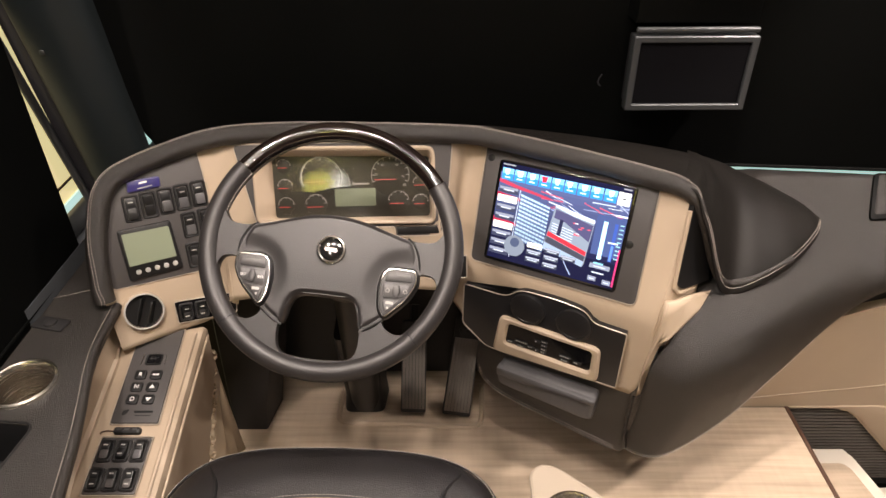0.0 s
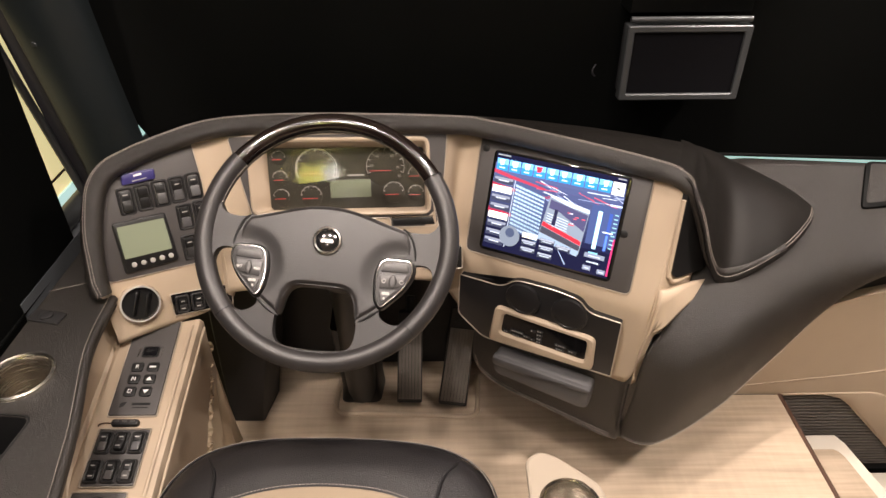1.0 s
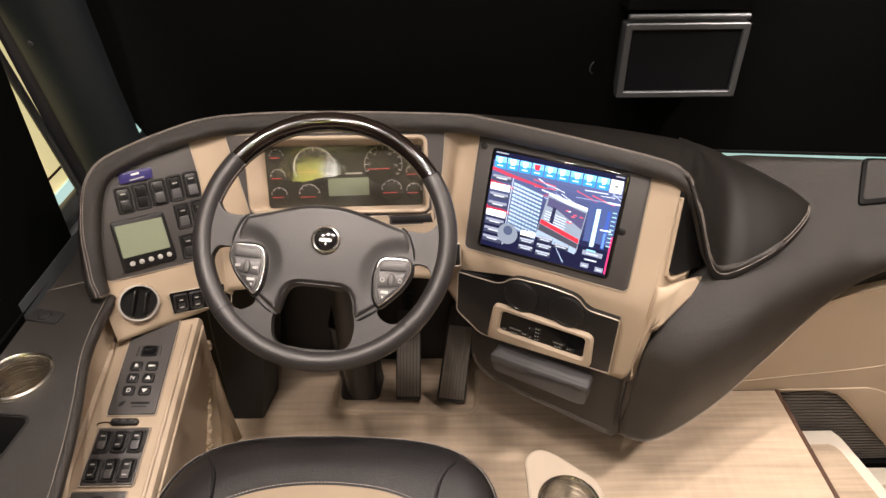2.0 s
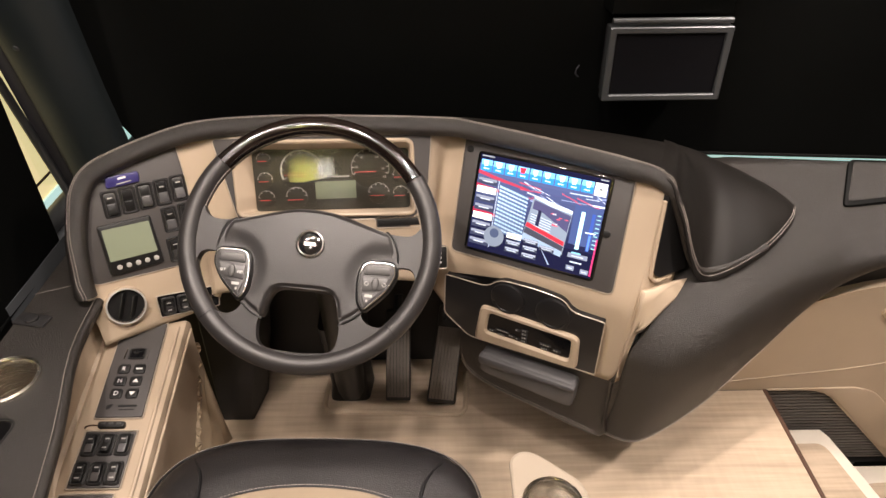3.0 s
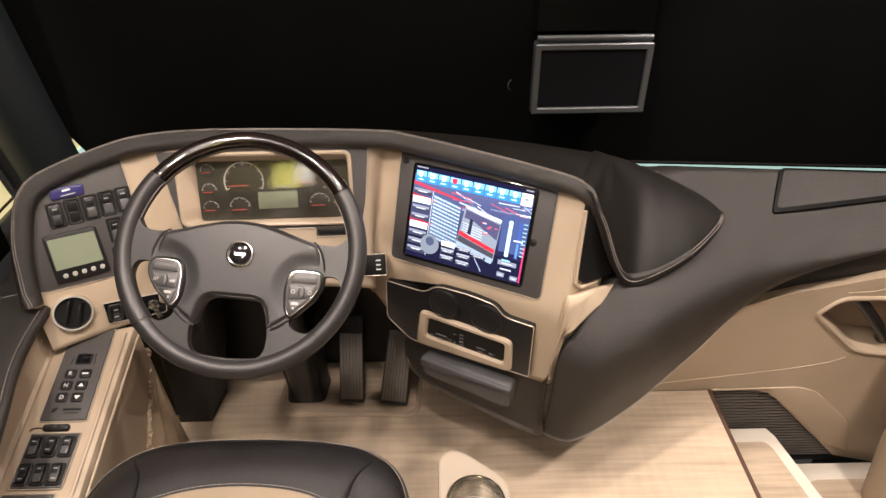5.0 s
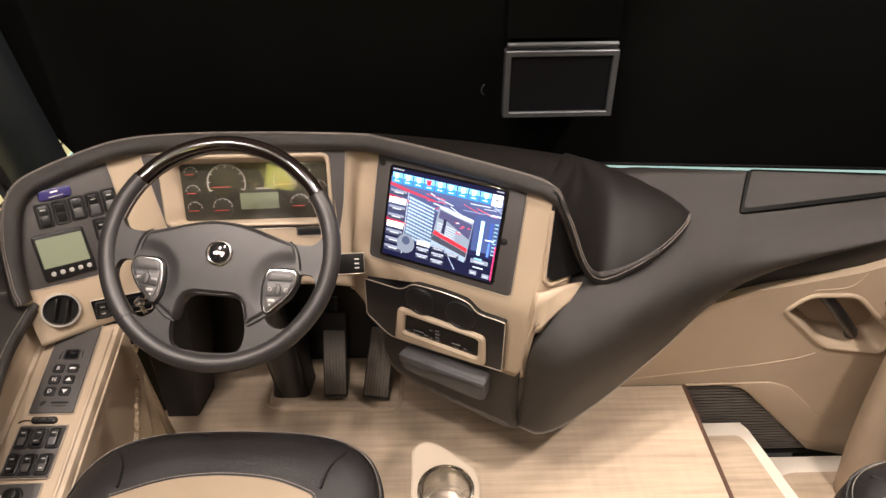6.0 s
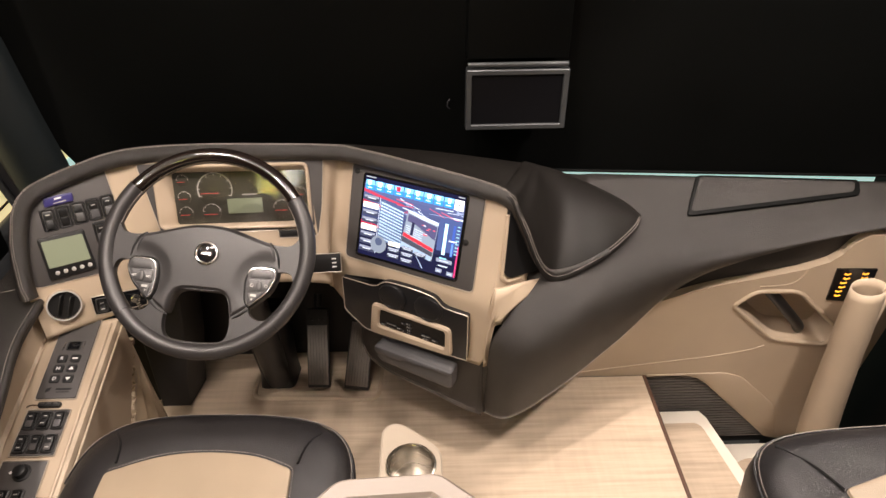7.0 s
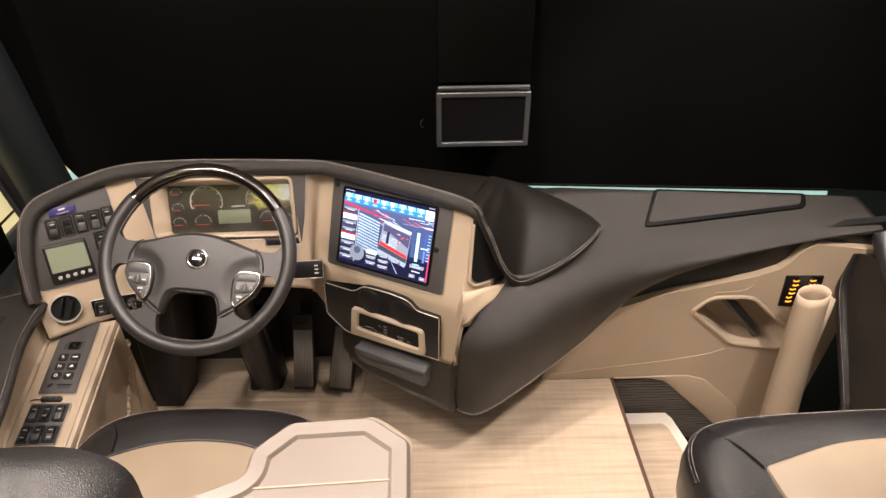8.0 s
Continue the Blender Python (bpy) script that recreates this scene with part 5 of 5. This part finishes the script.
for i, (l0, l1) in enumerate((("R", "-"), ("N", "^"), ("D", "v"))):
    for j, word in enumerate((l0, l1)):
        kx, ky = -0.013 + 0.029 * j, 0.013 - 0.0255 * i
        part("key", slab(FK, rect(0.021, 0.0185, 0.004, kx, ky), 0.005, 0.0095, 0.0015), BLACK, gear)
        part("key_edge", tube([FK @ Vector((kx + a, ky + b, 0.0072)) for a, b in ((-0.0108, -0.006), (-0.0108, 0.0068), (-0.0085, 0.0095), (0.009, 0.0095))], 0.001, 5), GUNMETAL, gear)
        if word in "RND":
            lettering(word, at(FK, kx, ky, 0.0096), 0.0115, WHITE, gear)
        else:
            shp = rect(0.012, 0.0032, 0, kx, ky) if word == "-" else ([(kx - 0.0055, ky - 0.003), (kx + 0.0055, ky - 0.003), (kx, ky + 0.0045)] if word == "^" else [(kx - 0.0055, ky + 0.003), (kx, ky - 0.0045), (kx + 0.0055, ky + 0.003)])
            part("arrow", slab(FK, shp, 0.009, 0.0099), WHITE, gear)
part("name_bar", slab(FK, rect(0.034, 0.0045, 0, 0.014, -0.062), 0.005, 0.0064), BLACK, gear)
part("name_bar", slab(FK, rect(0.028, 0.0018, 0, 0.014, -0.069), 0.005, 0.0064), BLACK, gear)
part("emblem", slab(FK, rounded([(-0.024, -0.06), (-0.012, -0.057), (-0.016, -0.066), (-0.024, -0.07)], 0.003), 0.005, 0.0064), BLACK, gear)
fob = thing("remote_fob", "small black remote with a cord, lying on the console", "remote")
part("body", slab(FK, rounded([(-0.029, -0.104), (0.02, -0.104), (0.02, -0.091), (-0.029, -0.091)], 0.0065), 0.0, 0.009, 0.004), BLACK, fob)
for k in (-1, 0, 1):
    part("key", slab(FK, rect(0.009, 0.0045, 0.002, -0.0045 + 0.014 * k, -0.0965), 0.008, 0.0097, 0.0006), SILVER, fob)
part("cord", tube([FK @ Vector(p) for p in catmull([(-0.029, -0.098, 0.003), (-0.04, -0.097, 0.003), (-0.05, -0.099, 0.0025), (-0.052, -0.103, 0.002)], 4)], 0.0013, 6), NOSING, fob)
six = thing("rocker_panel", "dark grey panel with six rocker switches", "switch panel")
part("plate", slab(FK, rounded([(-0.047, -0.21), (0.041, -0.21), (0.043, -0.11), (-0.045, -0.11)], 0.003), -0.003, 0.004, 0.001), GREY, six)
part("edge_trim", tube([FK @ Vector((p.x, p.y, 0.003)) for p in rounded([(-0.049, -0.212), (0.043, -0.212), (0.045, -0.108), (-0.047, -0.108)], 0.003)], 0.0014, 6, closed=True), TRIM, six)
for i in range(3):
    rocker(six, at(FK, 0, 0, 0.0035), -0.030 + 0.029 * i, -0.135, 0.018, 0.033, 0, tip=-1 if i == 1 else 1, marks=(1, 2, 1)[i], face=GREY_TRAY if i == 2 else (BLACK if i == 1 else GREY))
    rocker(six, at(FK, 0, 0, 0.0035), -0.032 + 0.029 * i, -0.186, 0.018, 0.033, 0, tip=1, marks=(2, 1, 2)[i], face=BLACK if i == 0 else GREY)
mir = thing("mirror_panel", "dark grey panel with a round mirror knob", "control panel")
part("plate", slab(FK, rounded([(-0.055, -0.34), (0.035, -0.34), (0.035, -0.222), (-0.055, -0.222)], 0.003), -0.003, 0.004, 0.001), GREY, mir)
part("edge_trim", tube([FK @ Vector((p.x, p.y, 0.003)) for p in rect(0.093, 0.121, 0.003, -0.01, -0.281)], 0.0014, 6, closed=True), TRIM, mir)
part("knob", slab(FK, circle(0.013, 24, -0.008, -0.246), 0.003, 0.02, 0.004), BLACK, mir)
part("knob_base", slab(FK, circle(0.018, 24, -0.008, -0.246), 0.003, 0.0065, 0.001), BLACK, mir)
for i in range(2):
    rocker(mir, at(FK, 0, 0, 0.0035), -0.03 + 0.03 * i, -0.3, 0.018, 0.033, 0, marks=2)
part("dot", slab(FK, circle(0.003, 10, -0.03, -0.245), 0.003, 0.0055), WHITE, mir)

# ---- sill with cup holder ----
sill = thing("side_sill", "dark leather padded side sill with stitching", "armrest")
inner = catmull([(-0.608, 0.955), (-0.60, 0.85), (-0.586, 0.78), (-0.562, 0.702), (-0.535, 0.6), (-0.51, 0.45), (-0.5, 0.1)], 5)
so = [Vector((p.x, p.y)) for p in inner] + [Vector((-0.735, 0.1)), Vector((-0.735, 1.12)), Vector((-0.66, 1.09)), Vector((-0.63, 1.0))]
cup_c = (-0.68, 0.75)
pocket = [p + Vector((-0.67, 0.62)) for p in rounded([(-0.06, -0.09), (0.035, -0.09), (0.05, 0.045), (-0.055, 0.055)], 0.015)]
part("pad", many_holed(at(ID, 0, 0, 0.58), so, [circle(0.05, 28, *cup_c), pocket], -0.02, 0.0), LEATHER, sill, "", False)
part("side_face", loft([[Vector((p.x - dx, p.y, z)) for p in inner] for dx, z in ((0.03, 0.545), (0.004, 0.555), (0.0, 0.58))]), LEATHER, sill)
part("rolled_edge", tube([Vector((p.x - 0.004, p.y, 0.574)) for p in inner], 0.008, 10), LEATHER, sill)
part("sill_stitching", stitches([Vector((p.x - 0.008, p.y, 0.5825)) for p in inner]), THREAD, sill)["kind"] = "stuff"
part("cross_stitching", stitches([Vector((-0.735 + 0.12 * i / 10, 0.97 + 0.05 * i / 10, 0.5812)) for i in range(11)]), THREAD, sill)["kind"] = "stuff"
wsw = thing("sill_switch", "dark round-key switch plate set in the sill", "switch")
part("plate", slab(at(ID, -0.705, 0.895, 0.58, -12), rect(0.062, 0.03, 0.004), 0.0, 0.004, 0.0015), GUNMETAL, wsw)
part("knob", slab(at(ID, -0.705, 0.895, 0.58), circle(0.012, 20), 0.003, 0.008, 0.002), GUNMETAL, wsw)


def cup_holder(label, c, z, r, depth):
    h = thing("cup_holder", label, "cup holder", "cup holders")
    M = Matrix.Translation((c[0], c[1], z))
    n = 32
    prof = [(r + 0.007, 0.0), (r + 0.006, 0.004), (r + 0.002, 0.006), (r - 0.001, 0.003), (r - 0.003, -0.01), (r - 0.006, -depth * 0.7), (r - 0.008, -depth), (0.001, -depth)]
    part("cup", loft([[M @ Vector((q * math.cos(2 * math.pi * i / n), q * math.sin(2 * math.pi * i / n), zz)) for i in range(n + 1)] for q, zz in prof]), STEEL, h, "polished steel cup")
    return h


cup_holder("polished steel cup holder sunk in the side sill", cup_c, 0.58, 0.048, 0.115)
part("pocket", rings(bmesh.new(), at(ID, 0, 0, 0.5795), [(inset(pocket, 0.004), -0.09), (inset(pocket, 0.001), -0.004), (inset(pocket, -0.002), 0.002), (inset(pocket, -0.005), 0.0012)], True, False), BLACK, sill, "black pocket opening")

# ---- curtain ----
curt = thing("curtain", "gathered beige fabric curtain beside the console", "curtain")
A, B, C = Vector((-0.503, 1.045, 0.37)), Vector((-0.507, 0.90, 0.14)), Vector((-0.503, 1.08, 0.0))
sh = []
for i in range(41):
    t = i / 40
    a, d = A.lerp(B, t), A.lerp(C, t)
    sh.append([a.lerp(d, k / 10) + Vector((0.006 * math.sin(k * 1.7 + t * 2.0) * t, 0.006 * math.cos(k * 1.9) * t, 0.0)) for k in range(11)])
solid(part("cloth", loft(sh), BEIGE_CLOTH, curt), 0.002)
part("ruffle", tube([A.lerp(B, i / 80) + Vector((0.003 * math.sin(i * 1.9), 0.003 * math.cos(i * 1.3), 0)) for i in range(81)], lambda t: 0.0075 + 0.0032 * math.sin(t * 150), 8), BEIGE_CLOTH, curt)

# ---- seats ----


def seat_outline(w, d, front, grow, n=56, square=0.4):
    pts = []
    for i in range(n):
        a = 2 * math.pi * i / n
        c, q = math.cos(a), math.sin(a)
        px = (abs(c) ** square) * (1 if c > 0 else -1) * (w / 2 + grow)
        py = (abs(q) ** (square + 0.02)) * (1 if q > 0 else -1) * (d / 2 + grow) - d / 2
        pts.append(Vector((px, py + front * (1 - (px / (w / 2)) ** 2) * max(0, q))))
    return pts


def cushion(name, parent, M, w, d, front, h, mat, square=0.4):
    """A seat cushion with rolled edges: x across, y to the front, z up; y = 0 at its front edge."""
    levels = ((-0.03, -h), (0.0, -h * 0.75), (0.006, -h * 0.4), (0.004, -0.05), (-0.004, -0.03), (-0.018, -0.012), (-0.045, 0.0), (-0.09, 0.004), (-0.14, -0.002))
    ob = part(name, rings(bmesh.new(), M, [(seat_outline(w, d, front, g, 72, square), z) for g, z in levels]), mat, parent)
    line = seat_outline(w, d, front, 0.0015, 160, square)[4:77]
    part("piping", tube([M @ Vector((p.x, p.y, -0.036)) for p in line], 0.0026, 6), mat, parent)
    part("piping_stitching", stitches([M @ Vector((p.x * 0.992, p.y - 0.004, -0.0262)) for p in line]), THREAD, parent)["kind"] = "stuff"
    return ob


drv = thing("driver_seat", "black leather driver seat with a beige insert", "seat", "cockpit seats")
MD = Matrix.Translation((-0.183, 0.742, 0.427)) @ Matrix.Rotation(radians(-2), 4, "Z") @ Matrix.Rotation(radians(3), 4, "X")
cushion("cushion", drv, MD, 0.575, 0.52, 0.025, 0.13, SEAT_LEATHER)
ins = rounded([(-0.195, -0.5), (0.19, -0.5), (0.17, -0.132), (0.1, -0.102), (0.0, -0.092), (-0.1, -0.102), (-0.195, -0.142)], [0.02, 0.02, 0.01, 0.06, 0.1, 0.06, 0.01])
part("insert", slab(MD, ins, -0.02, 0.0095, 0.006), SEAT_BEIGE, drv, "perforated beige leather insert")
for s in (1, -1):
    part("seam", tube([MD @ Vector(p) for p in catmull([(s * 0.18, -0.12, 0.007), (s * 0.19, -0.075, 0.003), (s * 0.215, -0.035, -0.012), (s * 0.222, -0.01, -0.05)], 5)], 0.0028, 6), BLACK, drv)
part("insert_seam", stitches([MD @ Vector((p.x, p.y, 0.0066)) for p in inset(ins, -0.004)[8:-4]]), THREAD, drv)["kind"] = "stuff"
part("pedestal", slab(Matrix.Translation((-0.17, 0.45, 0.0)), rect(0.36, 0.36, 0.03), 0.0, 0.31, 0.01), BLACK, drv)
MB = Matrix.Translation((-0.205, 0.15, 1.03)) @ Matrix.Rotation(radians(90 - 12), 4, "X")
bo = rounded([(-0.235, -0.62), (0.235, -0.62), (0.24, -0.3), (0.205, -0.03), (0.15, 0.0), (-0.15, 0.0), (-0.205, -0.03), (-0.24, -0.3)], [0.03, 0.03, 0.1, 0.06, 0.05, 0.05, 0.06, 0.1])
part("backrest", rings(bmesh.new(), MB, [(inset(bo, 0.03), -0.02), (inset(bo, 0.006), 0.0), (bo, 0.03), (inset(bo, 0.008), 0.07), (inset(bo, 0.03), 0.095), (inset(bo, 0.07), 0.1)]), SEAT_LEATHER, drv)
part("backrest_seam", tube([MB @ Vector(p) for p in catmull([(0.205, -0.02, 0.06), (0.17, -0.05, 0.093), (0.15, -0.1, 0.1)], 5)], 0.003, 6), BLACK, drv)

ps = thing("passenger_seat", "black leather passenger seat with a beige insert", "seat", "cockpit seats")
MP = Matrix.Translation((1.155, 0.535, 0.617)) @ Matrix.Rotation(radians(1.5), 4, "Z") @ Matrix.Rotation(radians(2), 4, "X")
cushion("cushion", ps, MP, 0.73, 0.6, 0.012, 0.2, SEAT_LEATHER, 0.28)
pin = rounded([(-0.21, -0.55), (0.21, -0.55), (0.24, -0.125), (0.12, -0.088), (0.0, -0.08), (-0.1, -0.086), (-0.25, -0.128)], [0.02, 0.02, 0.01, 0.08, 0.1, 0.08, 0.01])
part("insert", slab(MP, pin, -0.02, 0.0095, 0.006), SEAT_BEIGE, ps, "smooth beige leather insert")
part("seam", tube([MP @ Vector(p) for p in catmull([(-0.252, -0.13, 0.008), (-0.275, -0.085, 0.004), (-0.31, -0.03, -0.015)], 5)], 0.003, 6), BLACK, ps)
part("pedestal", slab(Matrix.Translation((1.2, 0.25, -0.36)), rect(0.5, 0.44, 0.03), 0.0, 0.8, 0.01), BLACK, ps)
part("backrest", slab(Matrix.Translation((1.16, -0.16, 1.2)) @ Matrix.Rotation(radians(80), 4, "X"), rounded([(-0.3, -0.65), (0.3, -0.65), (0.28, 0.0), (-0.28, 0.0)], 0.06), -0.02, 0.1, 0.03), SEAT_LEATHER, ps)

# arm table with cup holder, and the cream tray behind
arm = thing("arm_table", "cream arm table with a steel cup holder beside the driver seat", "side table")
ao = rounded([(0.153, 0.3), (0.276, 0.3), (0.274, 0.672), (0.2, 0.735), (0.175, 0.742), (0.156, 0.725)], [0.01, 0.01, 0.02, 0.03, 0.02, 0.02])
part("top", holed(at(ID, 0, 0, 0.385), ao, circle(0.047, 28, 0.2155, 0.635), -0.02, 0.0), CREAM_LIFTED, arm, "", False)
part("edge", tube([Vector((p.x, p.y, 0.3795)) for p in ao], 0.0055, 8, closed=True), CREAM_LIFTED, arm)
part("post", box((0.17, 0.35, 0.0), (0.26, 0.45, 0.366)), BLACK, arm)
cup_holder("polished steel cup holder in the arm table", (0.2155, 0.635), 0.385, 0.046, 0.06)
lev = thing("seat_control", "small black seat control with chrome keys", "seat control")
part("body", slab(Matrix.Translation((0.115, 0.585, 0.36)), rect(0.05, 0.05, 0.006), -0.06, 0.0, 0.004), BLACK, lev)
for k in range(2):
    part("key", slab(Matrix.Translation((0.105 + 0.018 * k, 0.598, 0.36)), circle(0.006, 12), 0.0, 0.006, 0.001), CHROME, lev)
part("stem", box((0.1, 0.55, 0.0), (0.13, 0.58, 0.3)), BLACK, lev)
ctray = thing("folding_tray", "cream plastic folding tray with a raised rim", "tray")
to = rounded([(0.02, -0.2), (0.30, -0.2), (0.298, 0.074), (0.262, 0.1035), (0.187, 0.1), (0.156, 0.068), (0.156, 0.042), (0.105, 0.018), (0.02, 0.0)], [0.02, 0.02, 0.006, 0.008, 0.008, 0.008, 0.01, 0.03, 0.02])
part("top", rings(bmesh.new(), at(ID, 0, 0, 1.11), [(inset(to, 0.004), -0.03), (to, -0.024), (to, -0.003), (inset(to, 0.003), 0.0), (inset(to, 0.016), -0.001), (inset(to, 0.019), -0.004)]), CREAM_DIMMED, ctray)
part("fold_line", tube([(0.158, 0.030, 1.1062), (0.296, 0.036, 1.1062)], 0.0011, 6), BEIGE, ctray)
part("stem", box((0.2, -0.12, 0.0), (0.25, -0.07, 1.08)), BLACK, ctray)

# ---- hanging monitor ----
mon = thing("monitor", "dark screen in a grey metal frame hanging from a black housing", "monitor")
FM = plane_frame((0.467, 1.208, 0.931), 1.0, 1.5)
part("housing", slab(FM, [(-0.113, 0.09), (0.113, 0.09), (0.113, 0.8), (-0.113, 0.8)], -0.10, -0.012, 0.004), FABRIC, mon)
part("frame", ringplate(FM, rect(0.232, 0.142, 0.004), rect(0.206, 0.117, 0.002), -0.02, 0.004, 0.002), METALBAR, mon)
part("screen", slab(FM, rect(0.208, 0.119, 0.002), -0.018, -0.003), SCREEN, mon)
part("hinge_bar", tube([FM @ Vector((-0.112, 0.081, -0.004)), FM @ Vector((0.112, 0.081, -0.004))], 0.0055, 10), METALBAR, mon)
part("back", slab(FM, rect(0.22, 0.13, 0.004), -0.05, -0.02, 0.004), BLACK, mon)

# ---- entry panel ----
ent = thing("footwell_trim", "beige moulded entry side panel with a grab handle recess", "panel")
hole = rounded([(1.128, 0.304), (1.175, 0.36), (1.30, 0.358), (1.48, 0.19), (1.46, 0.125), (1.284, 0.158)], [0.015, 0.025, 0.03, 0.02, 0.02, 0.03])
eo = [(0.70, -0.003), (0.925, -0.004), (1.075, -0.012), (1.11, -0.026), (1.14, -0.05), (1.37, -0.295), (1.43, -0.36), (1.62, -0.42), (1.62, 0.53), (1.42, 0.56), (1.388, 0.53), (1.37, 0.492), (1.346, 0.466), (1.287, 0.44), (1.146, 0.404), (1.06, 0.385), (1.002, 0.366), (0.895, 0.32), (0.7, 0.22)]
part("skin", holed(FY, eo, hole, -0.028, 0.0), BEIGE, ent, "", False)
part("recess_rim", tube([FY @ Vector((p.x, p.y, 0.0)) for p in hole], 0.007, 10, closed=True), BEIGE, ent)
part("recess_back", loft([[FY @ Vector((p.x, p.y, 0.0)) for p in hole + hole[:1]], [FY @ Vector((p.x * 0.9 + 0.13, p.y * 0.9 + 0.026, -0.09)) for p in hole + hole[:1]], [FY @ Vector((1.3, 0.255, -0.095)) for p in hole + hole[:1]]]), BEIGE, ent)
part("grab_bar", tube([FY @ Vector(p) for p in catmull([(1.19, 0.37, -0.04), (1.225, 0.345, -0.02), (1.31, 0.255, -0.015), (1.37, 0.185, -0.03), (1.39, 0.15, -0.05)], 6)], 0.016, 12), BLACK, ent, "black grab bar")
part("crease", tube([FY @ Vector((*p, 0.0)) for p in catmull([(0.72, 0.02), (0.842, 0.039), (0.984, 0.061), (1.12, 0.082), (1.23, 0.108), (1.275, 0.13)], 5)], 0.002, 8), BEIGE, ent)
part("upper_crease", tube([FY @ Vector((*p, 0.0)) for p in catmull([(1.181, 0.378), (1.255, 0.384), (1.284, 0.405), (1.297, 0.445)], 5)], 0.002, 8), BEIGE, ent)
part("lower_bulge", slab(FY, rounded([(0.94, 0.0), (1.19, 0.004), (1.25, -0.02), (1.40, -0.17), (1.47, -0.34), (1.37, -0.285), (1.145, -0.045), (1.11, -0.02), (1.07, -0.008), (0.94, -0.002)], 0.02), -0.02, 0.005, 0.004), BEIGE, ent)
part("upper_filler", slab(FY, [(0.8, 0.25), (0.95, 0.3), (1.184, 0.38), (1.3, 0.4), (1.4, 0.46), (1.64, 0.5), (1.64, 0.62), (0.95, 0.55)], -0.05, -0.024), BLACK, ent, "black backing under the dash edge")
gp2 = thing("entry_switch_panel", "black entry switch panel with amber symbols", "switch panel")
part("plate", slab(FY, rounded([(1.387, 0.322), (1.498, 0.312), (1.487, 0.44), (1.372, 0.443)], 0.004), -0.01, 0.004, 0.001), GLOSS, gp2)
for i in range(6):
    for j in range(2):
        if j == 1 and i > 2:
            continue
        x, y = 1.408 + 0.05 * j + 0.003 * (i % 2), 0.424 - 0.0165 * i
        part("symbol", slab(FY, rounded([(x - 0.009, y - 0.002), (x, y - 0.005), (x + 0.010, y - 0.001), (x + 0.008, y + 0.003), (x, y - 0.0005), (x - 0.008, y + 0.004)], 0.0005), 0.003, 0.0052), AMBER, gp2)
slv = thing("rolled_sleeve", "rolled beige vinyl sleeve leaning by the entry door", "sleeve")
path = [(1.50, 1.09, -0.36), (1.46, 1.10, -0.097), (1.428, 1.10, 0.225), (1.41, 1.10, 0.445)]
bm = bmesh.new()
n = 26
secs = []
for k, p in enumerate(catmull(path, 5)):
    rr = (0.064 - 0.0017 * k + 0.003 * (k > 10)) * 0.9
    secs.append([p + Vector((rr * (1 + 0.12 * j / n) * math.cos(2.4 * math.pi * j / n - 0.3), rr * (1 + 0.1 * j / n) * math.sin(2.4 * math.pi * j / n - 0.3), 0.012 * math.cos(2.4 * math.pi * j / n) * (k > 13))) for j in range(n + 1)])
solid(part("roll", loft(secs, bm), BEIGE, slv), 0.003)
solid(part("flap", loft([[Vector((1.455 + 0.02 * k, 1.09 + 0.03 * k, 0.44 - 0.3 * k)) , Vector((1.50 + 0.02 * k, 1.12 + 0.02 * k, 0.40 - 0.34 * k)), Vector((1.52 + 0.02 * k, 1.17, 0.36 - 0.36 * k))] for k in (0, 0.5, 1.0, 1.6)]), BEIGE, slv), 0.003)
dr = thing("door_trim", "dark leather padded door trim with a stitched edge", "door trim")
part("pad", slab(plane_frame((1.64, 0, 0), 90, 0), rounded([(0.0, -0.36), (0.93, -0.36), (0.98, 0.06), (1.02, 0.145), (1.14, 0.31), (1.19, 0.4), (1.19, 0.52), (1.0, 0.58), (0.0, 0.58)], [0.02, 0.05, 0.06, 0.05, 0.03, 0.03, 0.03, 0.1, 0.02]), -0.08, 0.0, 0.012), LEATHER, dr)
edge_line = catmull([(1.553, 1.195, 0.52), (1.556, 1.19, 0.41), (1.56, 1.138, 0.315), (1.564, 1.015, 0.143), (1.567, 0.98, 0.06), (1.57, 0.94, -0.3)], 8)
part("edge_roll", tube(edge_line, 0.019, 12), SEAT_LEATHER, dr, "rolled black leather edge")
part("trim_stitching", stitches([p + Vector((-0.016, -0.011, 0.002)) for p in edge_line]), THREAD, dr)["kind"] = "stuff"
part("arm_rail", tube(catmull([(1.60, 1.17, 0.585), (1.585, 1.05, 0.52), (1.58, 0.9, 0.48), (1.58, 0.5, 0.46)], 6), 0.032, 12), SEAT_LEATHER, dr, "padded black arm rail")
part("lower_pocket", slab(plane_frame((1.64, 0, 0), 90, 0), rounded([(0.2, -0.3), (0.9, -0.3), (0.94, 0.02), (0.2, 0.1)], 0.04), -0.1, -0.07, 0.01), SEAT_LEATHER, dr)
